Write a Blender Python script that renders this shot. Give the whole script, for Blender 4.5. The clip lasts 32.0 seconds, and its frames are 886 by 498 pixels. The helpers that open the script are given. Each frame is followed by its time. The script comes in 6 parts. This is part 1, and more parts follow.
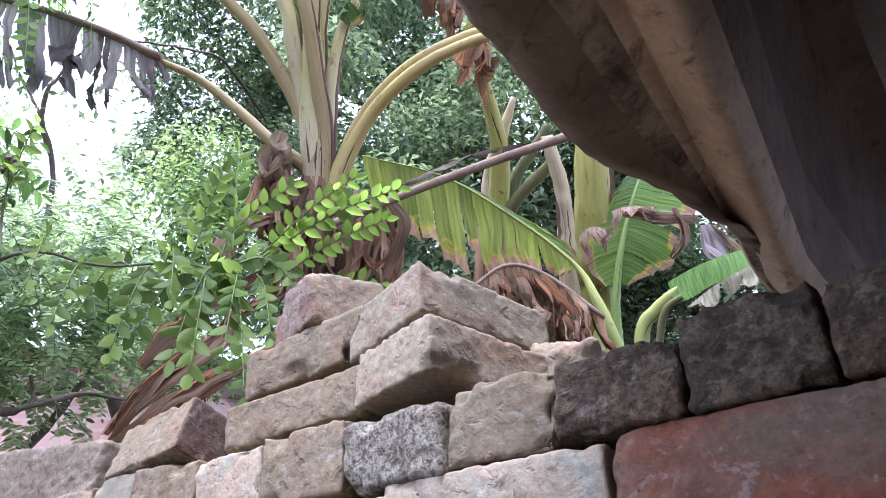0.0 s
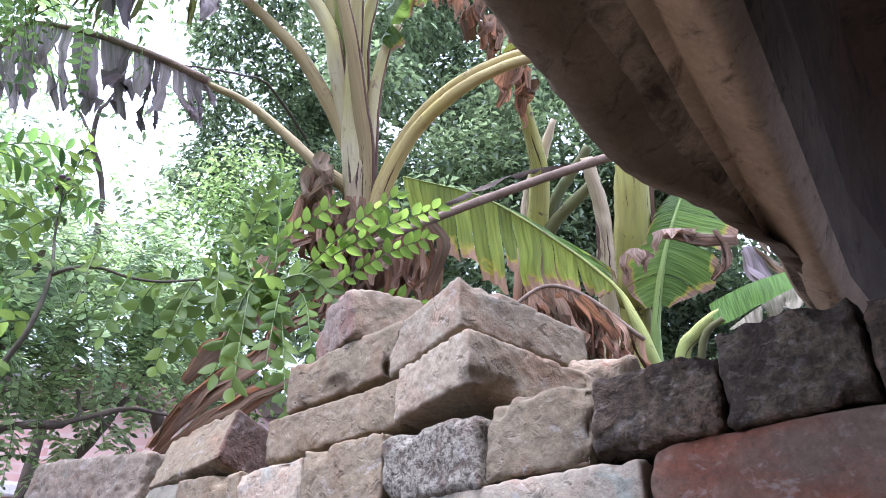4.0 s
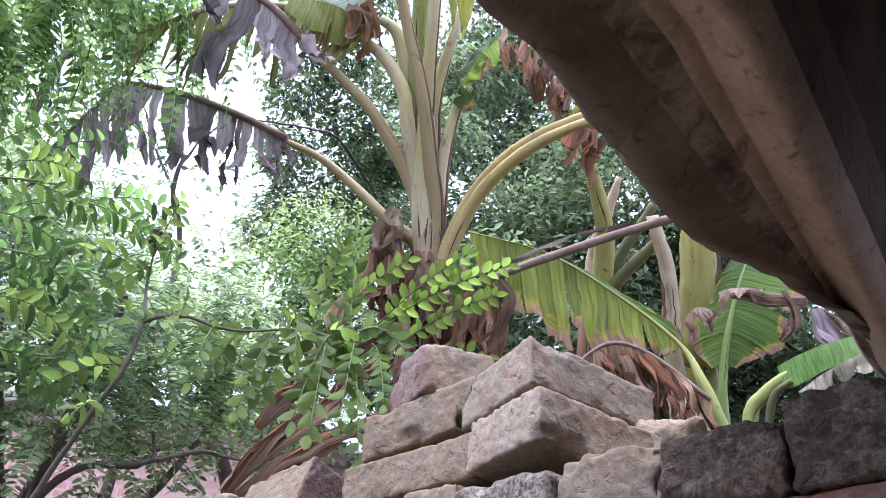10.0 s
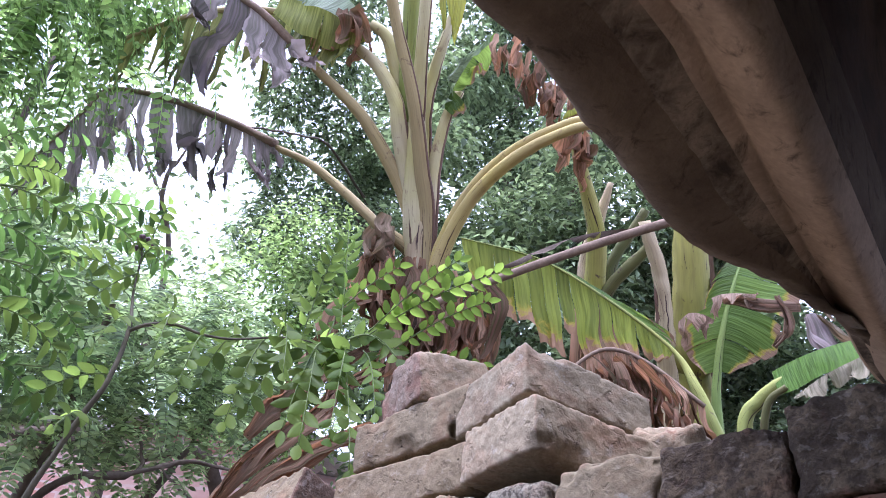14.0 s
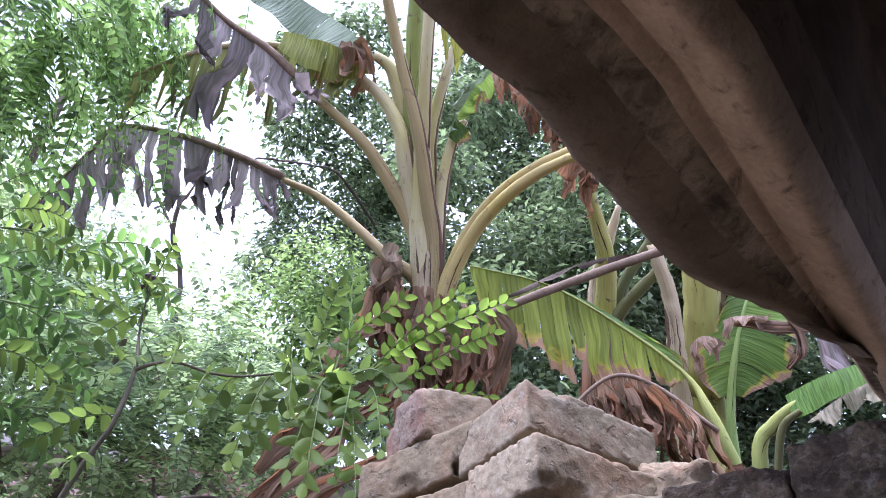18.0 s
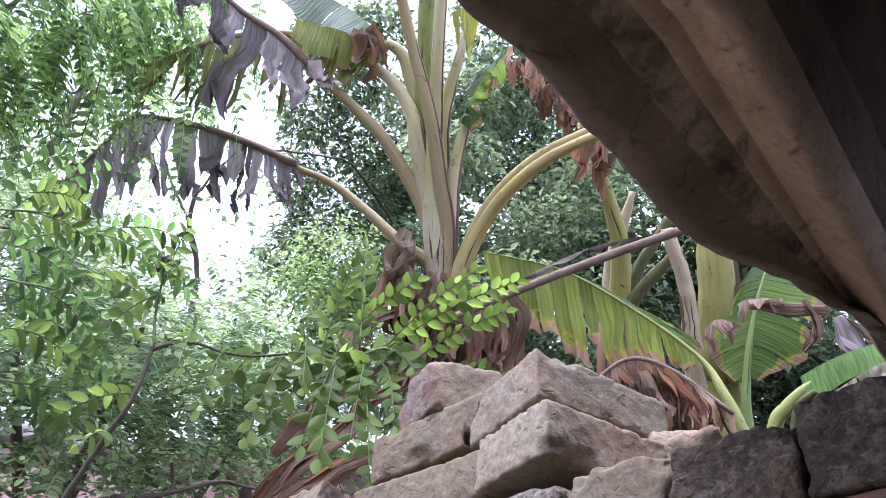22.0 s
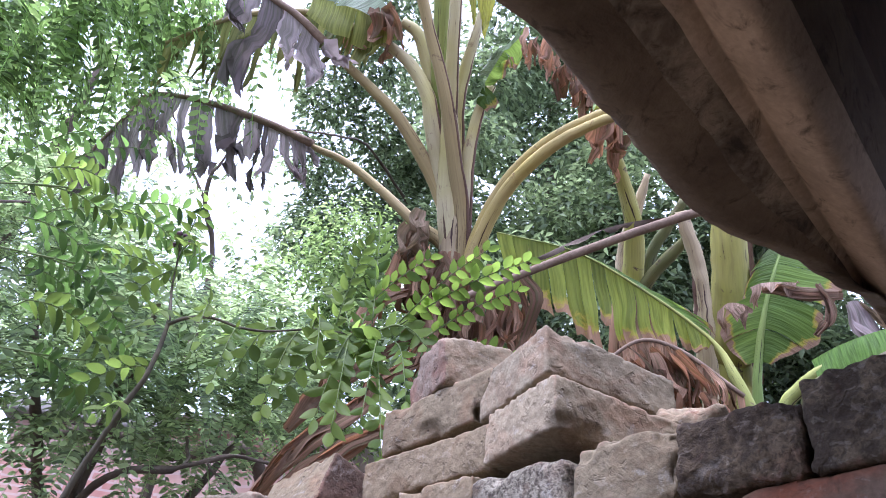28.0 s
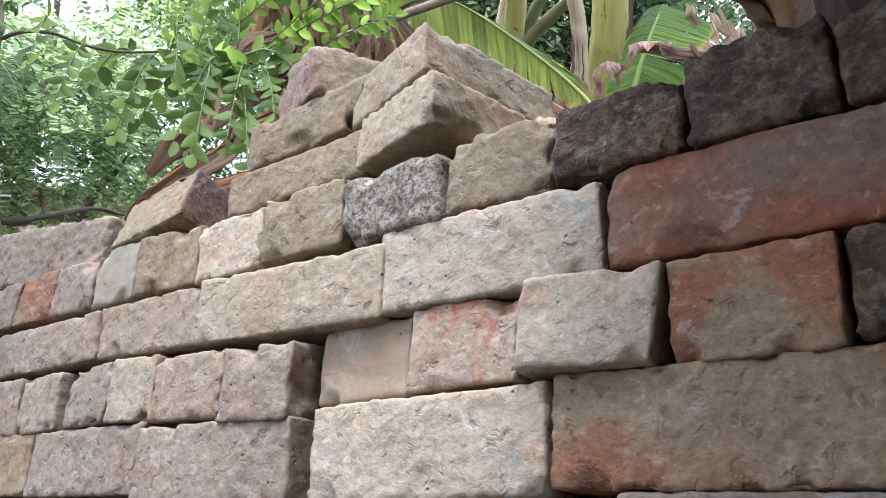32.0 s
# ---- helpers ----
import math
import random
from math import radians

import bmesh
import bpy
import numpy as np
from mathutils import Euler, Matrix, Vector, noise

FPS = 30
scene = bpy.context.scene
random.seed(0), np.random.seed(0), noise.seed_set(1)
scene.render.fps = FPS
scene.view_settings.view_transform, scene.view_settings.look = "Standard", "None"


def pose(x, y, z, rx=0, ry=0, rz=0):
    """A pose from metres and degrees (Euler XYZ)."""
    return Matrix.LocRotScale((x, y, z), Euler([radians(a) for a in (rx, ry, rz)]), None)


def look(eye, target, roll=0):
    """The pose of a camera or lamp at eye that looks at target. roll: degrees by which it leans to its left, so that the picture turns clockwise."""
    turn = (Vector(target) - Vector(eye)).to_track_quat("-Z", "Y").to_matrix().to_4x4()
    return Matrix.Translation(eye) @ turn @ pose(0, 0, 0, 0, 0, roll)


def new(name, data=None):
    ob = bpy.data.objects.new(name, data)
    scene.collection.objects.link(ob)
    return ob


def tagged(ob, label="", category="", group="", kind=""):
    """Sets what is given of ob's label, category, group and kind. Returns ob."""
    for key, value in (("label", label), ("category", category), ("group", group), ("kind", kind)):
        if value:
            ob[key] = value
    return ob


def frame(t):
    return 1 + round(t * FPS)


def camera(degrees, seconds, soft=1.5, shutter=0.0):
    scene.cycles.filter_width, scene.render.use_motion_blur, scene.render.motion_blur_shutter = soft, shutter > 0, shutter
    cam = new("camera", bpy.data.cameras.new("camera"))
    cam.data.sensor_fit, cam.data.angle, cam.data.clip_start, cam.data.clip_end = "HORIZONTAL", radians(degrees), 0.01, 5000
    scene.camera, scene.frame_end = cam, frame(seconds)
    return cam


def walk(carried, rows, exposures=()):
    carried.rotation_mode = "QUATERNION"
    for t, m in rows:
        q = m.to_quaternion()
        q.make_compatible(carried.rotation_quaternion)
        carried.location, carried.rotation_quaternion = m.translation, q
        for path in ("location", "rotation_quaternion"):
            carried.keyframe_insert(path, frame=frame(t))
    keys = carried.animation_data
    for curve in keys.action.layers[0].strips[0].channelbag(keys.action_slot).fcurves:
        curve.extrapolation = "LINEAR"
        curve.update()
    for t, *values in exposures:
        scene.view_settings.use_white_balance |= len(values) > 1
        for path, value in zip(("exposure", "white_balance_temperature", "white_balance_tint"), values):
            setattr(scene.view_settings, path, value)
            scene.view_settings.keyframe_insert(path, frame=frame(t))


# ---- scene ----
cam = camera(56.8, 32.0, soft=0.9)
# seconds, eye, yaw, pitch, roll
PATH = [
    (0, 0.3971, -0.5616, 1.5220, 37.56, 29.54, -0.02),
    (0.5, 0.4000, -0.5626, 1.5208, 37.73, 29.93, -0.31),
    (1, 0.4012, -0.5621, 1.5175, 37.87, 30.14, -0.61),
    (1.5, 0.3986, -0.5633, 1.5120, 38.03, 30.21, -1.10),
    (2, 0.3978, -0.5702, 1.5157, 38.53, 30.59, -1.58),
    (2.5, 0.4001, -0.5742, 1.5173, 39.14, 31.05, -1.74),
    (3, 0.4020, -0.5688, 1.5110, 39.47, 31.14, -1.71),
    (3.5, 0.4007, -0.5680, 1.5087, 39.60, 31.08, -1.72),
    (5.5, 0.4058, -0.5599, 1.5197, 39.91, 31.30, -1.87),
    (6, 0.4103, -0.5566, 1.5159, 39.82, 31.42, -1.55),
    (6.5, 0.4047, -0.5532, 1.5075, 39.86, 31.40, -1.56),
    (7, 0.4047, -0.5598, 1.5115, 39.97, 31.77, -1.96),
    (7.5, 0.4041, -0.5662, 1.5144, 40.22, 32.15, -2.40),
    (8, 0.4065, -0.5680, 1.5124, 40.49, 32.44, -2.76),
    (8.5, 0.4097, -0.5879, 1.5003, 41.35, 32.99, -3.45),
    (9, 0.4206, -0.6167, 1.4945, 42.40, 33.96, -4.36),
    (9.5, 0.4254, -0.6206, 1.4914, 42.71, 34.46, -4.83),
    (10, 0.4209, -0.6116, 1.4918, 42.66, 34.47, -5.01),
    (10.5, 0.4175, -0.6110, 1.4845, 42.74, 34.54, -5.01),
    (11, 0.4135, -0.6151, 1.5014, 42.58, 35.04, -4.80),
    (11.5, 0.4164, -0.6153, 1.5029, 42.23, 35.34, -4.75),
    (12, 0.4149, -0.6120, 1.5027, 41.88, 35.45, -4.69),
    (12.5, 0.4131, -0.6068, 1.5018, 41.64, 35.25, -4.56),
    (13, 0.4075, -0.6045, 1.4947, 41.78, 34.84, -4.66),
    (13.5, 0.4073, -0.6018, 1.4939, 42.02, 34.83, -4.70),
    (14, 0.4072, -0.6012, 1.5008, 42.23, 34.99, -4.48),
    (14.5, 0.4131, -0.6011, 1.5010, 42.26, 35.06, -4.17),
    (16.5, 0.4183, -0.6019, 1.5048, 42.50, 35.23, -3.87),
    (17, 0.4189, -0.5976, 1.5022, 42.55, 35.28, -3.99),
    (17.5, 0.4174, -0.5906, 1.5072, 43.07, 35.68, -4.18),
    (18, 0.4238, -0.5953, 1.5160, 43.81, 36.47, -3.95),
    (18.5, 0.4267, -0.5907, 1.5128, 44.16, 36.74, -3.63),
    (19, 0.4244, -0.5854, 1.5061, 44.31, 36.68, -3.43),
    (19.5, 0.4241, -0.5889, 1.5035, 44.49, 36.68, -3.71),
    (20, 0.4227, -0.5885, 1.4984, 44.69, 36.54, -4.07),
    (20.5, 0.4201, -0.5854, 1.4964, 44.97, 36.28, -4.13),
    (21, 0.4204, -0.5870, 1.4973, 45.14, 36.29, -4.22),
    (21.5, 0.4249, -0.5836, 1.4961, 45.08, 36.21, -4.20),
    (22, 0.4231, -0.5830, 1.4923, 44.97, 36.02, -4.23),
    (22.5, 0.4204, -0.5824, 1.4930, 45.00, 35.77, -4.31),
    (23, 0.4166, -0.5822, 1.5010, 45.10, 35.65, -4.40),
    (23.5, 0.4230, -0.5813, 1.5044, 44.92, 35.69, -4.43),
    (24, 0.4279, -0.5763, 1.4993, 44.60, 35.67, -4.44),
    (24.5, 0.4257, -0.5752, 1.4925, 44.50, 35.59, -4.50),
    (25, 0.4251, -0.5763, 1.4907, 44.53, 35.52, -4.76),
    (25.5, 0.4239, -0.5785, 1.4879, 44.67, 35.46, -5.04),
    (27.5, 0.4211, -0.5889, 1.4874, 45.45, 35.15, -5.56),
    (28, 0.4282, -0.5836, 1.4821, 45.39, 34.74, -5.37),
    (28.5, 0.4393, -0.5810, 1.4788, 45.11, 34.17, -4.88),
    (29, 0.4421, -0.5786, 1.4777, 45.03, 33.48, -4.31),
    (29.5, 0.4337, -0.5756, 1.4770, 45.29, 32.93, -3.73),
    (30, 0.4318, -0.5728, 1.4749, 45.58, 32.64, -3.16),
    (30.5, 0.4328, -0.5729, 1.4727, 45.71, 31.96, -2.50),
    (31, 0.4148, -0.5602, 1.4598, 44.55, 29.01, -2.18),
    (31.5, 0.3983, -0.5288, 1.4444, 41.25, 24.89, -2.38),
    (32, 0.3761, -0.5198, 1.4282, 37.07, 20.44, -2.52),
]
walk(cam, [(t, pose(x, y, z, 90 + p, r, w)) for t, x, y, z, w, p, r in PATH], [(0.0, 1.68, 5300, 26), (3.5, 1.64, 5300, 26), (7.5, 1.60, 5350, 27), (9.0, 1.47, 5350, 29), (18.0, 1.44, 5350, 30), (30.5, 1.41, 5400, 28), (32.0, 1.68, 5600, 17)])

# ---- world and light: bright hazy overcast ----
world = bpy.data.worlds.new("sky")
world.use_nodes = True
scene.world = world
wn, wl = world.node_tree.nodes, world.node_tree.links
sky = wn.new("ShaderNodeTexSky")
sky.sky_type = "NISHITA"
sky.sun_disc = False
sky.sun_elevation, sky.sun_rotation = radians(69), radians(171)
sky.air_density, sky.dust_density, sky.ozone_density = 1.0, 6.0, 1.0
haze = wn.new("ShaderNodeMixRGB")
haze.inputs["Fac"].default_value = 0.65
haze.inputs["Color2"].default_value = (9.0, 9.7, 10.9, 1)
wl.new(sky.outputs["Color"], haze.inputs["Color1"])
wl.new(haze.outputs["Color"], wn["Background"].inputs["Color"])
wn["Background"].inputs["Strength"].default_value = 0.14
sun_data = bpy.data.lights.new("sun", "SUN")
sun_data.energy, sun_data.angle, sun_data.color = 2.1, radians(20), (1.0, 0.97, 0.93)
sun = new("sun", sun_data)
sun.matrix_world = look((0.5, -3.0, 7.8), (0, 0, 0))


# ---- materials ----
def nodes_of(name):
    m = bpy.data.materials.new(name)
    m.use_nodes = True
    return m, m.node_tree.nodes, m.node_tree.links


def noise_node(n, l, scale, detail=4.0, rough=0.6, co=None, dist=0.0):
    t = n.new("ShaderNodeTexNoise")
    t.inputs["Scale"].default_value, t.inputs["Detail"].default_value = scale, detail
    t.inputs["Roughness"].default_value, t.inputs["Distortion"].default_value = rough, dist
    if co:
        l.new(co, t.inputs["Vector"])
    return t.outputs["Fac"]


def ramp(n, l, src, lo, hi):
    r = n.new("ShaderNodeMapRange")
    r.inputs["From Min"].default_value, r.inputs["From Max"].default_value = lo, hi
    l.new(src, r.inputs["Value"])
    return r.outputs["Result"]


def mix(n, l, fac, a, b, mode="MIX"):
    m = n.new("ShaderNodeMixRGB")
    m.blend_type = mode
    if isinstance(fac, (int, float)):
        m.inputs["Fac"].default_value = fac
    else:
        l.new(fac, m.inputs["Fac"])
    for i, v in (("Color1", a), ("Color2", b)):
        if isinstance(v, tuple):
            m.inputs[i].default_value = (*v, 1)
        else:
            l.new(v, m.inputs[i])
    return m.outputs["Color"]


def bump(n, l, height, strength, distance, chain=None):
    b = n.new("ShaderNodeBump")
    b.inputs["Strength"].default_value, b.inputs["Distance"].default_value = strength, distance
    l.new(height, b.inputs["Height"])
    if chain:
        l.new(chain, b.inputs["Normal"])
    return b.outputs["Normal"]


def coords(n, l, spread=True):
    """Object coordinates, shifted for each object so that alike pieces differ."""
    tc = n.new("ShaderNodeTexCoord").outputs["Object"]
    if not spread:
        return tc
    info = n.new("ShaderNodeObjectInfo").outputs["Random"]
    k = n.new("ShaderNodeMath")
    k.operation = "MULTIPLY"
    k.inputs[1].default_value = 37.0
    l.new(info, k.inputs[0])
    a = n.new("ShaderNodeVectorMath")
    l.new(tc, a.inputs[0])
    l.new(k.outputs[0], a.inputs[1])
    return a.outputs["Vector"]


def brick_material(name, body, coat, cover, stain, stains, tint=None, rough=0.9, crust=0.0, size=1.0, relief=1.0, tint_from=0.60):
    """Old fired brick: body colour, a limewash coat worn off in patches, stains, a third tint, few pores, fine grain."""
    m, n, l = nodes_of(name)
    p = n["Principled BSDF"]
    co = coords(n, l)
    drag = n.new("ShaderNodeMapping")
    drag.inputs["Rotation"].default_value = (0.1, 0.35, 0.15)
    drag.inputs["Scale"].default_value = (0.85, 1.0, 1.15)
    l.new(co, drag.inputs["Vector"])
    dv = drag.outputs["Vector"]
    big = noise_node(n, l, 8, 3, 0.5, co, 0.3)
    patch = noise_node(n, l, 15 * size, 8, 0.62, co, 0.6)
    mid = noise_node(n, l, 46, 6, 0.6, dv, 0.2)
    flake = noise_node(n, l, 95, 4, 0.55, dv, 0.4)
    pock = noise_node(n, l, 62, 4, 0.55, co, 0.6)
    grain = noise_node(n, l, 330, 3, 0.6, co)
    body_c = mix(n, l, ramp(n, l, mid, 0.33, 0.67), tuple(c * 0.86 for c in body), tuple(min(1, c * 1.10) for c in body))
    coat_c = mix(n, l, ramp(n, l, mid, 0.33, 0.67), tuple(c * 0.88 for c in coat), tuple(min(1, c * 1.08) for c in coat))
    lo = 0.66 - cover * 0.34
    col = mix(n, l, ramp(n, l, patch, lo - 0.05, lo + 0.06), body_c, coat_c)
    if tint:
        third = noise_node(n, l, 17, 9, 0.64, co, 1.0)
        col = mix(n, l, ramp(n, l, third, tint_from, tint_from + 0.07), col, tint)
    spots = noise_node(n, l, 27, 10, 0.7, co, 0.7)
    s0 = 0.78 - 0.30 * stains
    col = mix(n, l, ramp(n, l, spots, s0, s0 + 0.11), col, mix(n, l, 0.7, col, stain))
    if crust:
        scab = noise_node(n, l, 150 * size ** 0.5, 7, 0.66, co, 0.5)
        col = mix(n, l, ramp(n, l, scab, 0.42, 0.54), mix(n, l, crust, col, stain), col)
    col = mix(n, l, ramp(n, l, big, 0.3, 0.7), mix(n, l, 0.20, col, (0.12, 0.085, 0.06)), col)
    # Dents are darkened in the colour to stand in for shade inside them.
    dents = ramp(n, l, pock, 0.30, 0.42)
    col = mix(n, l, dents, mix(n, l, 0.4 * min(1, relief * relief), col, (0.07, 0.052, 0.04)), col)
    col = mix(n, l, ramp(n, l, flake, 0.30, 0.44), mix(n, l, 0.30 * min(1, relief), col, (0.10, 0.075, 0.058)), col)
    col = mix(n, l, ramp(n, l, flake, 0.60, 0.66), col, mix(n, l, 0.16 * min(1, relief * relief), col, (0.50, 0.45, 0.38)))
    col = mix(n, l, ramp(n, l, grain, 0.35, 0.65), mix(n, l, 0.12, col, (0.05, 0.04, 0.03)), col)
    # rosy bare patches, lime flecks, and a tone of its own for each brick
    rosy = ramp(n, l, noise_node(n, l, 12, 8, 0.62, dv, 0.8), 0.53, 0.66)
    col = mix(n, l, rosy, col, mix(n, l, 1.0, col, (1.03, 0.89, 0.86), "MULTIPLY"))
    lime = ramp(n, l, noise_node(n, l, 34, 10, 0.70, dv, 0.5), 0.585, 0.635)
    col = mix(n, l, lime, col, mix(n, l, 0.38 * cover, col, (0.44, 0.43, 0.40)))
    own = n.new("ShaderNodeObjectInfo").outputs["Random"]
    col = mix(n, l, own, mix(n, l, 1.0, col, (0.90, 0.93, 0.93), "MULTIPLY"), mix(n, l, 1.0, col, (1.11, 1.07, 1.02), "MULTIPLY"))
    fine = noise_node(n, l, 140, 7, 0.74, co, 0.2)
    col = mix(n, l, ramp(n, l, fine, 0.36, 0.64), mix(n, l, 1.0, col, (0.76, 0.75, 0.74), "MULTIPLY") if relief > 0.3 else col, mix(n, l, 1.0, col, (1.13, 1.13, 1.13), "MULTIPLY"))
    worn = n.new("ShaderNodeMath")
    worn.operation = "MULTIPLY"
    l.new(ramp(n, l, n.new("ShaderNodeNewGeometry").outputs["Pointiness"], 0.53, 0.60), worn.inputs[0])
    l.new(ramp(n, l, patch, 0.46, 0.56), worn.inputs[1])
    col = mix(n, l, worn.outputs[0], col, mix(n, l, 0.4, col, (0.40, 0.21, 0.15)))
    holes = n.new("ShaderNodeTexVoronoi")
    holes.inputs["Scale"].default_value = 62
    l.new(co, holes.inputs["Vector"])
    few = n.new("ShaderNodeMath")
    few.operation = "MAXIMUM"
    l.new(ramp(n, l, holes.outputs["Distance"], 0.05, 0.13), few.inputs[0])
    l.new(ramp(n, l, noise_node(n, l, 30, 2, 0.5, co), 0.60, 0.52), few.inputs[1])
    hole = few.outputs[0]
    # Pores get the same dark colour for their shaded insides.
    col = mix(n, l, hole, mix(n, l, 0.7, col, (0.05, 0.04, 0.03)), col)
    l.new(col, p.inputs["Base Color"])
    p.inputs["Roughness"].default_value = rough
    p.inputs["Specular IOR Level"].default_value = 0.2
    nb = bump(n, l, patch, 0.3, 0.0035 * relief)
    nb = bump(n, l, mid, 0.4, 0.0026 * relief, nb)
    nb = bump(n, l, flake, 0.5, 0.0022 * relief, nb)
    nb = bump(n, l, dents, 0.5 * min(1, relief), 0.0020 * relief * min(1, relief), nb)
    if crust:
        nb = bump(n, l, scab, 0.6, 0.002 * relief, nb)
    nb = bump(n, l, fine, 0.45, 0.0016, nb)
    nb = bump(n, l, grain, 0.4, 0.0010 * relief, nb)
    nb = bump(n, l, hole, 0.7, 0.003, nb)
    l.new(nb, p.inputs["Normal"])
    return m


LIME = brick_material("limewashed_brick", (0.197, 0.142, 0.097), (0.231, 0.194, 0.144), 0.78, (0.116, 0.085, 0.063), 0.26, (0.208, 0.204, 0.162))
DUSTY = brick_material("dusty_brick", (0.186, 0.139, 0.083), (0.218, 0.178, 0.113), 0.66, (0.082, 0.059, 0.040), 0.34)
PINK = brick_material("pinkish_brick", (0.269, 0.207, 0.139), (0.308, 0.265, 0.183), 0.7, (0.119, 0.089, 0.060), 0.24, (0.233, 0.140, 0.092), tint_from=0.65)
RED = brick_material("red_brick", (0.200, 0.072, 0.036), (0.160, 0.112, 0.078), 0.60, (0.085, 0.047, 0.034), 0.24, None, 0.8, 0.0, 0.32, 0.85)
MIXED = brick_material("red_and_grey_brick", (0.221, 0.101, 0.053), (0.221, 0.177, 0.113), 0.52, (0.103, 0.074, 0.047), 0.28, None, 0.9, 0.0, 0.42, 1.9)
DARK = brick_material("weather_blackened_brick", (0.072, 0.054, 0.035), (0.151, 0.116, 0.072), 0.40, (0.025, 0.019, 0.013), 0.44, (0.085, 0.049, 0.032), 0.9, 0.55, 1.6, 2.4)
CORE = brick_material("brown_brick_core", (0.100, 0.063, 0.043), (0.125, 0.085, 0.063), 0.4, (0.045, 0.030, 0.023), 0.3, None, 0.9, 0.2, 1.0, 1.5)
# Redder broken end, with the shade of its undercut put into the tone.
RED_SHADED_END = brick_material("reddish_shaded_brick_end", (0.227, 0.152, 0.115), (0.261, 0.209, 0.164), 0.4, (0.110, 0.085, 0.068), 0.3, None, 0.9, 0.0, 1.0, 1.2)
LICHEN = brick_material("lichen_speckled_brick", (0.150, 0.117, 0.084), (0.292, 0.271, 0.209), 0.74, (0.051, 0.043, 0.034), 0.32, (0.203, 0.121, 0.087), 0.9, 0.85, 2.0, 1.3)
PLASTER = brick_material("smooth_grey_plaster", (0.240, 0.211, 0.149), (0.264, 0.238, 0.172), 0.6, (0.194, 0.163, 0.113), 0.05, None, 0.85, 0.0, 0.6, 0.2)
PALE = brick_material("pale_lime_brick", (0.284, 0.215, 0.144), (0.359, 0.315, 0.231), 0.84, (0.195, 0.144, 0.096), 0.2, (0.296, 0.309, 0.246), tint_from=0.57)
FLAKED = brick_material("pale_brick_with_red_flaking", (0.270, 0.093, 0.048), (0.296, 0.244, 0.181), 0.66, (0.165, 0.119, 0.083), 0.2, (0.259, 0.256, 0.209), tint_from=0.6)


def plain_material(name, a, b, scale, rough=0.85, fine=180, depth=0.004, co_spread=False, third=None):
    m, n, l = nodes_of(name)
    p = n["Principled BSDF"]
    co = coords(n, l, co_spread)
    big = noise_node(n, l, scale, 6, 0.65, co, 0.5)
    small = noise_node(n, l, fine, 5, 0.7, co)
    col = mix(n, l, ramp(n, l, big, 0.35, 0.65), a, b)
    if third:
        col = mix(n, l, ramp(n, l, noise_node(n, l, scale * 2.3, 7, 0.7, co, 0.8), 0.55, 0.7), col, third)
    col = mix(n, l, ramp(n, l, small, 0.3, 0.7), mix(n, l, 0.25, col, (0.02, 0.02, 0.02)), col)
    l.new(col, p.inputs["Base Color"])
    p.inputs["Roughness"].default_value = rough
    p.inputs["Specular IOR Level"].default_value = 0.25
    nb = bump(n, l, big, 0.3, depth * 3)
    l.new(bump(n, l, small, 0.5, depth, nb), p.inputs["Normal"])
    return m


CONCRETE = plain_material("stained_concrete", (0.120, 0.087, 0.055), (0.205, 0.152, 0.094), 11, 0.92, 140, 0.006, False, (0.039, 0.029, 0.019))
# Pale cement skim, lightened further to stand in for light on the cheek.
CREAM = plain_material("cream_cement_lit_cheek", (0.415, 0.308, 0.198), (0.560, 0.419, 0.270), 14, 0.85, 160, 0.003, False, (0.155, 0.115, 0.076))
# The recess's lack of light is put into this darker concrete colour.
RECESS_SHADE = plain_material("shade_darkened_concrete", (0.067, 0.045, 0.027), (0.135, 0.088, 0.054), 9, 0.92, 140, 0.006, False, (0.037, 0.025, 0.016))
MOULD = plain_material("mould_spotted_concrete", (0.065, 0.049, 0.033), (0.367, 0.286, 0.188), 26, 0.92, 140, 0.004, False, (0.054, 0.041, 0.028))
SHEET = plain_material("pale_grey_sheet", (0.40, 0.39, 0.37), (0.52, 0.50, 0.47), 4, 0.7, 60, 0.003)
MUD = plain_material("mud_mortar", (0.17, 0.13, 0.10), (0.25, 0.19, 0.15), 20, 0.95)
SOIL = plain_material("damp_soil", (0.075, 0.058, 0.042), (0.12, 0.095, 0.07), 1.5, 0.95, 40, 0.01)
CEMENT = plain_material("old_cement_coat", (0.24, 0.22, 0.2), (0.32, 0.3, 0.27), 3, 0.92)
BARK = plain_material("grey_brown_bark", (0.085, 0.065, 0.05), (0.16, 0.125, 0.095), 14, 0.9, 120, 0.004)
TWIG = plain_material("olive_brown_twig", (0.06, 0.055, 0.035), (0.11, 0.095, 0.06), 25, 0.8, 200, 0.002)
STEM_GREEN = plain_material("green_leaf_stalk", (0.10, 0.15, 0.04), (0.15, 0.20, 0.06), 30, 0.6, 200, 0.001)
BERRY = plain_material("dark_berry_skin", (0.07, 0.035, 0.045), (0.10, 0.055, 0.06), 60, 0.4, 200, 0.001)
ROD = plain_material("dried_leaf_stalk", (0.176, 0.122, 0.083), (0.272, 0.200, 0.139), 30, 0.75, 160, 0.002)


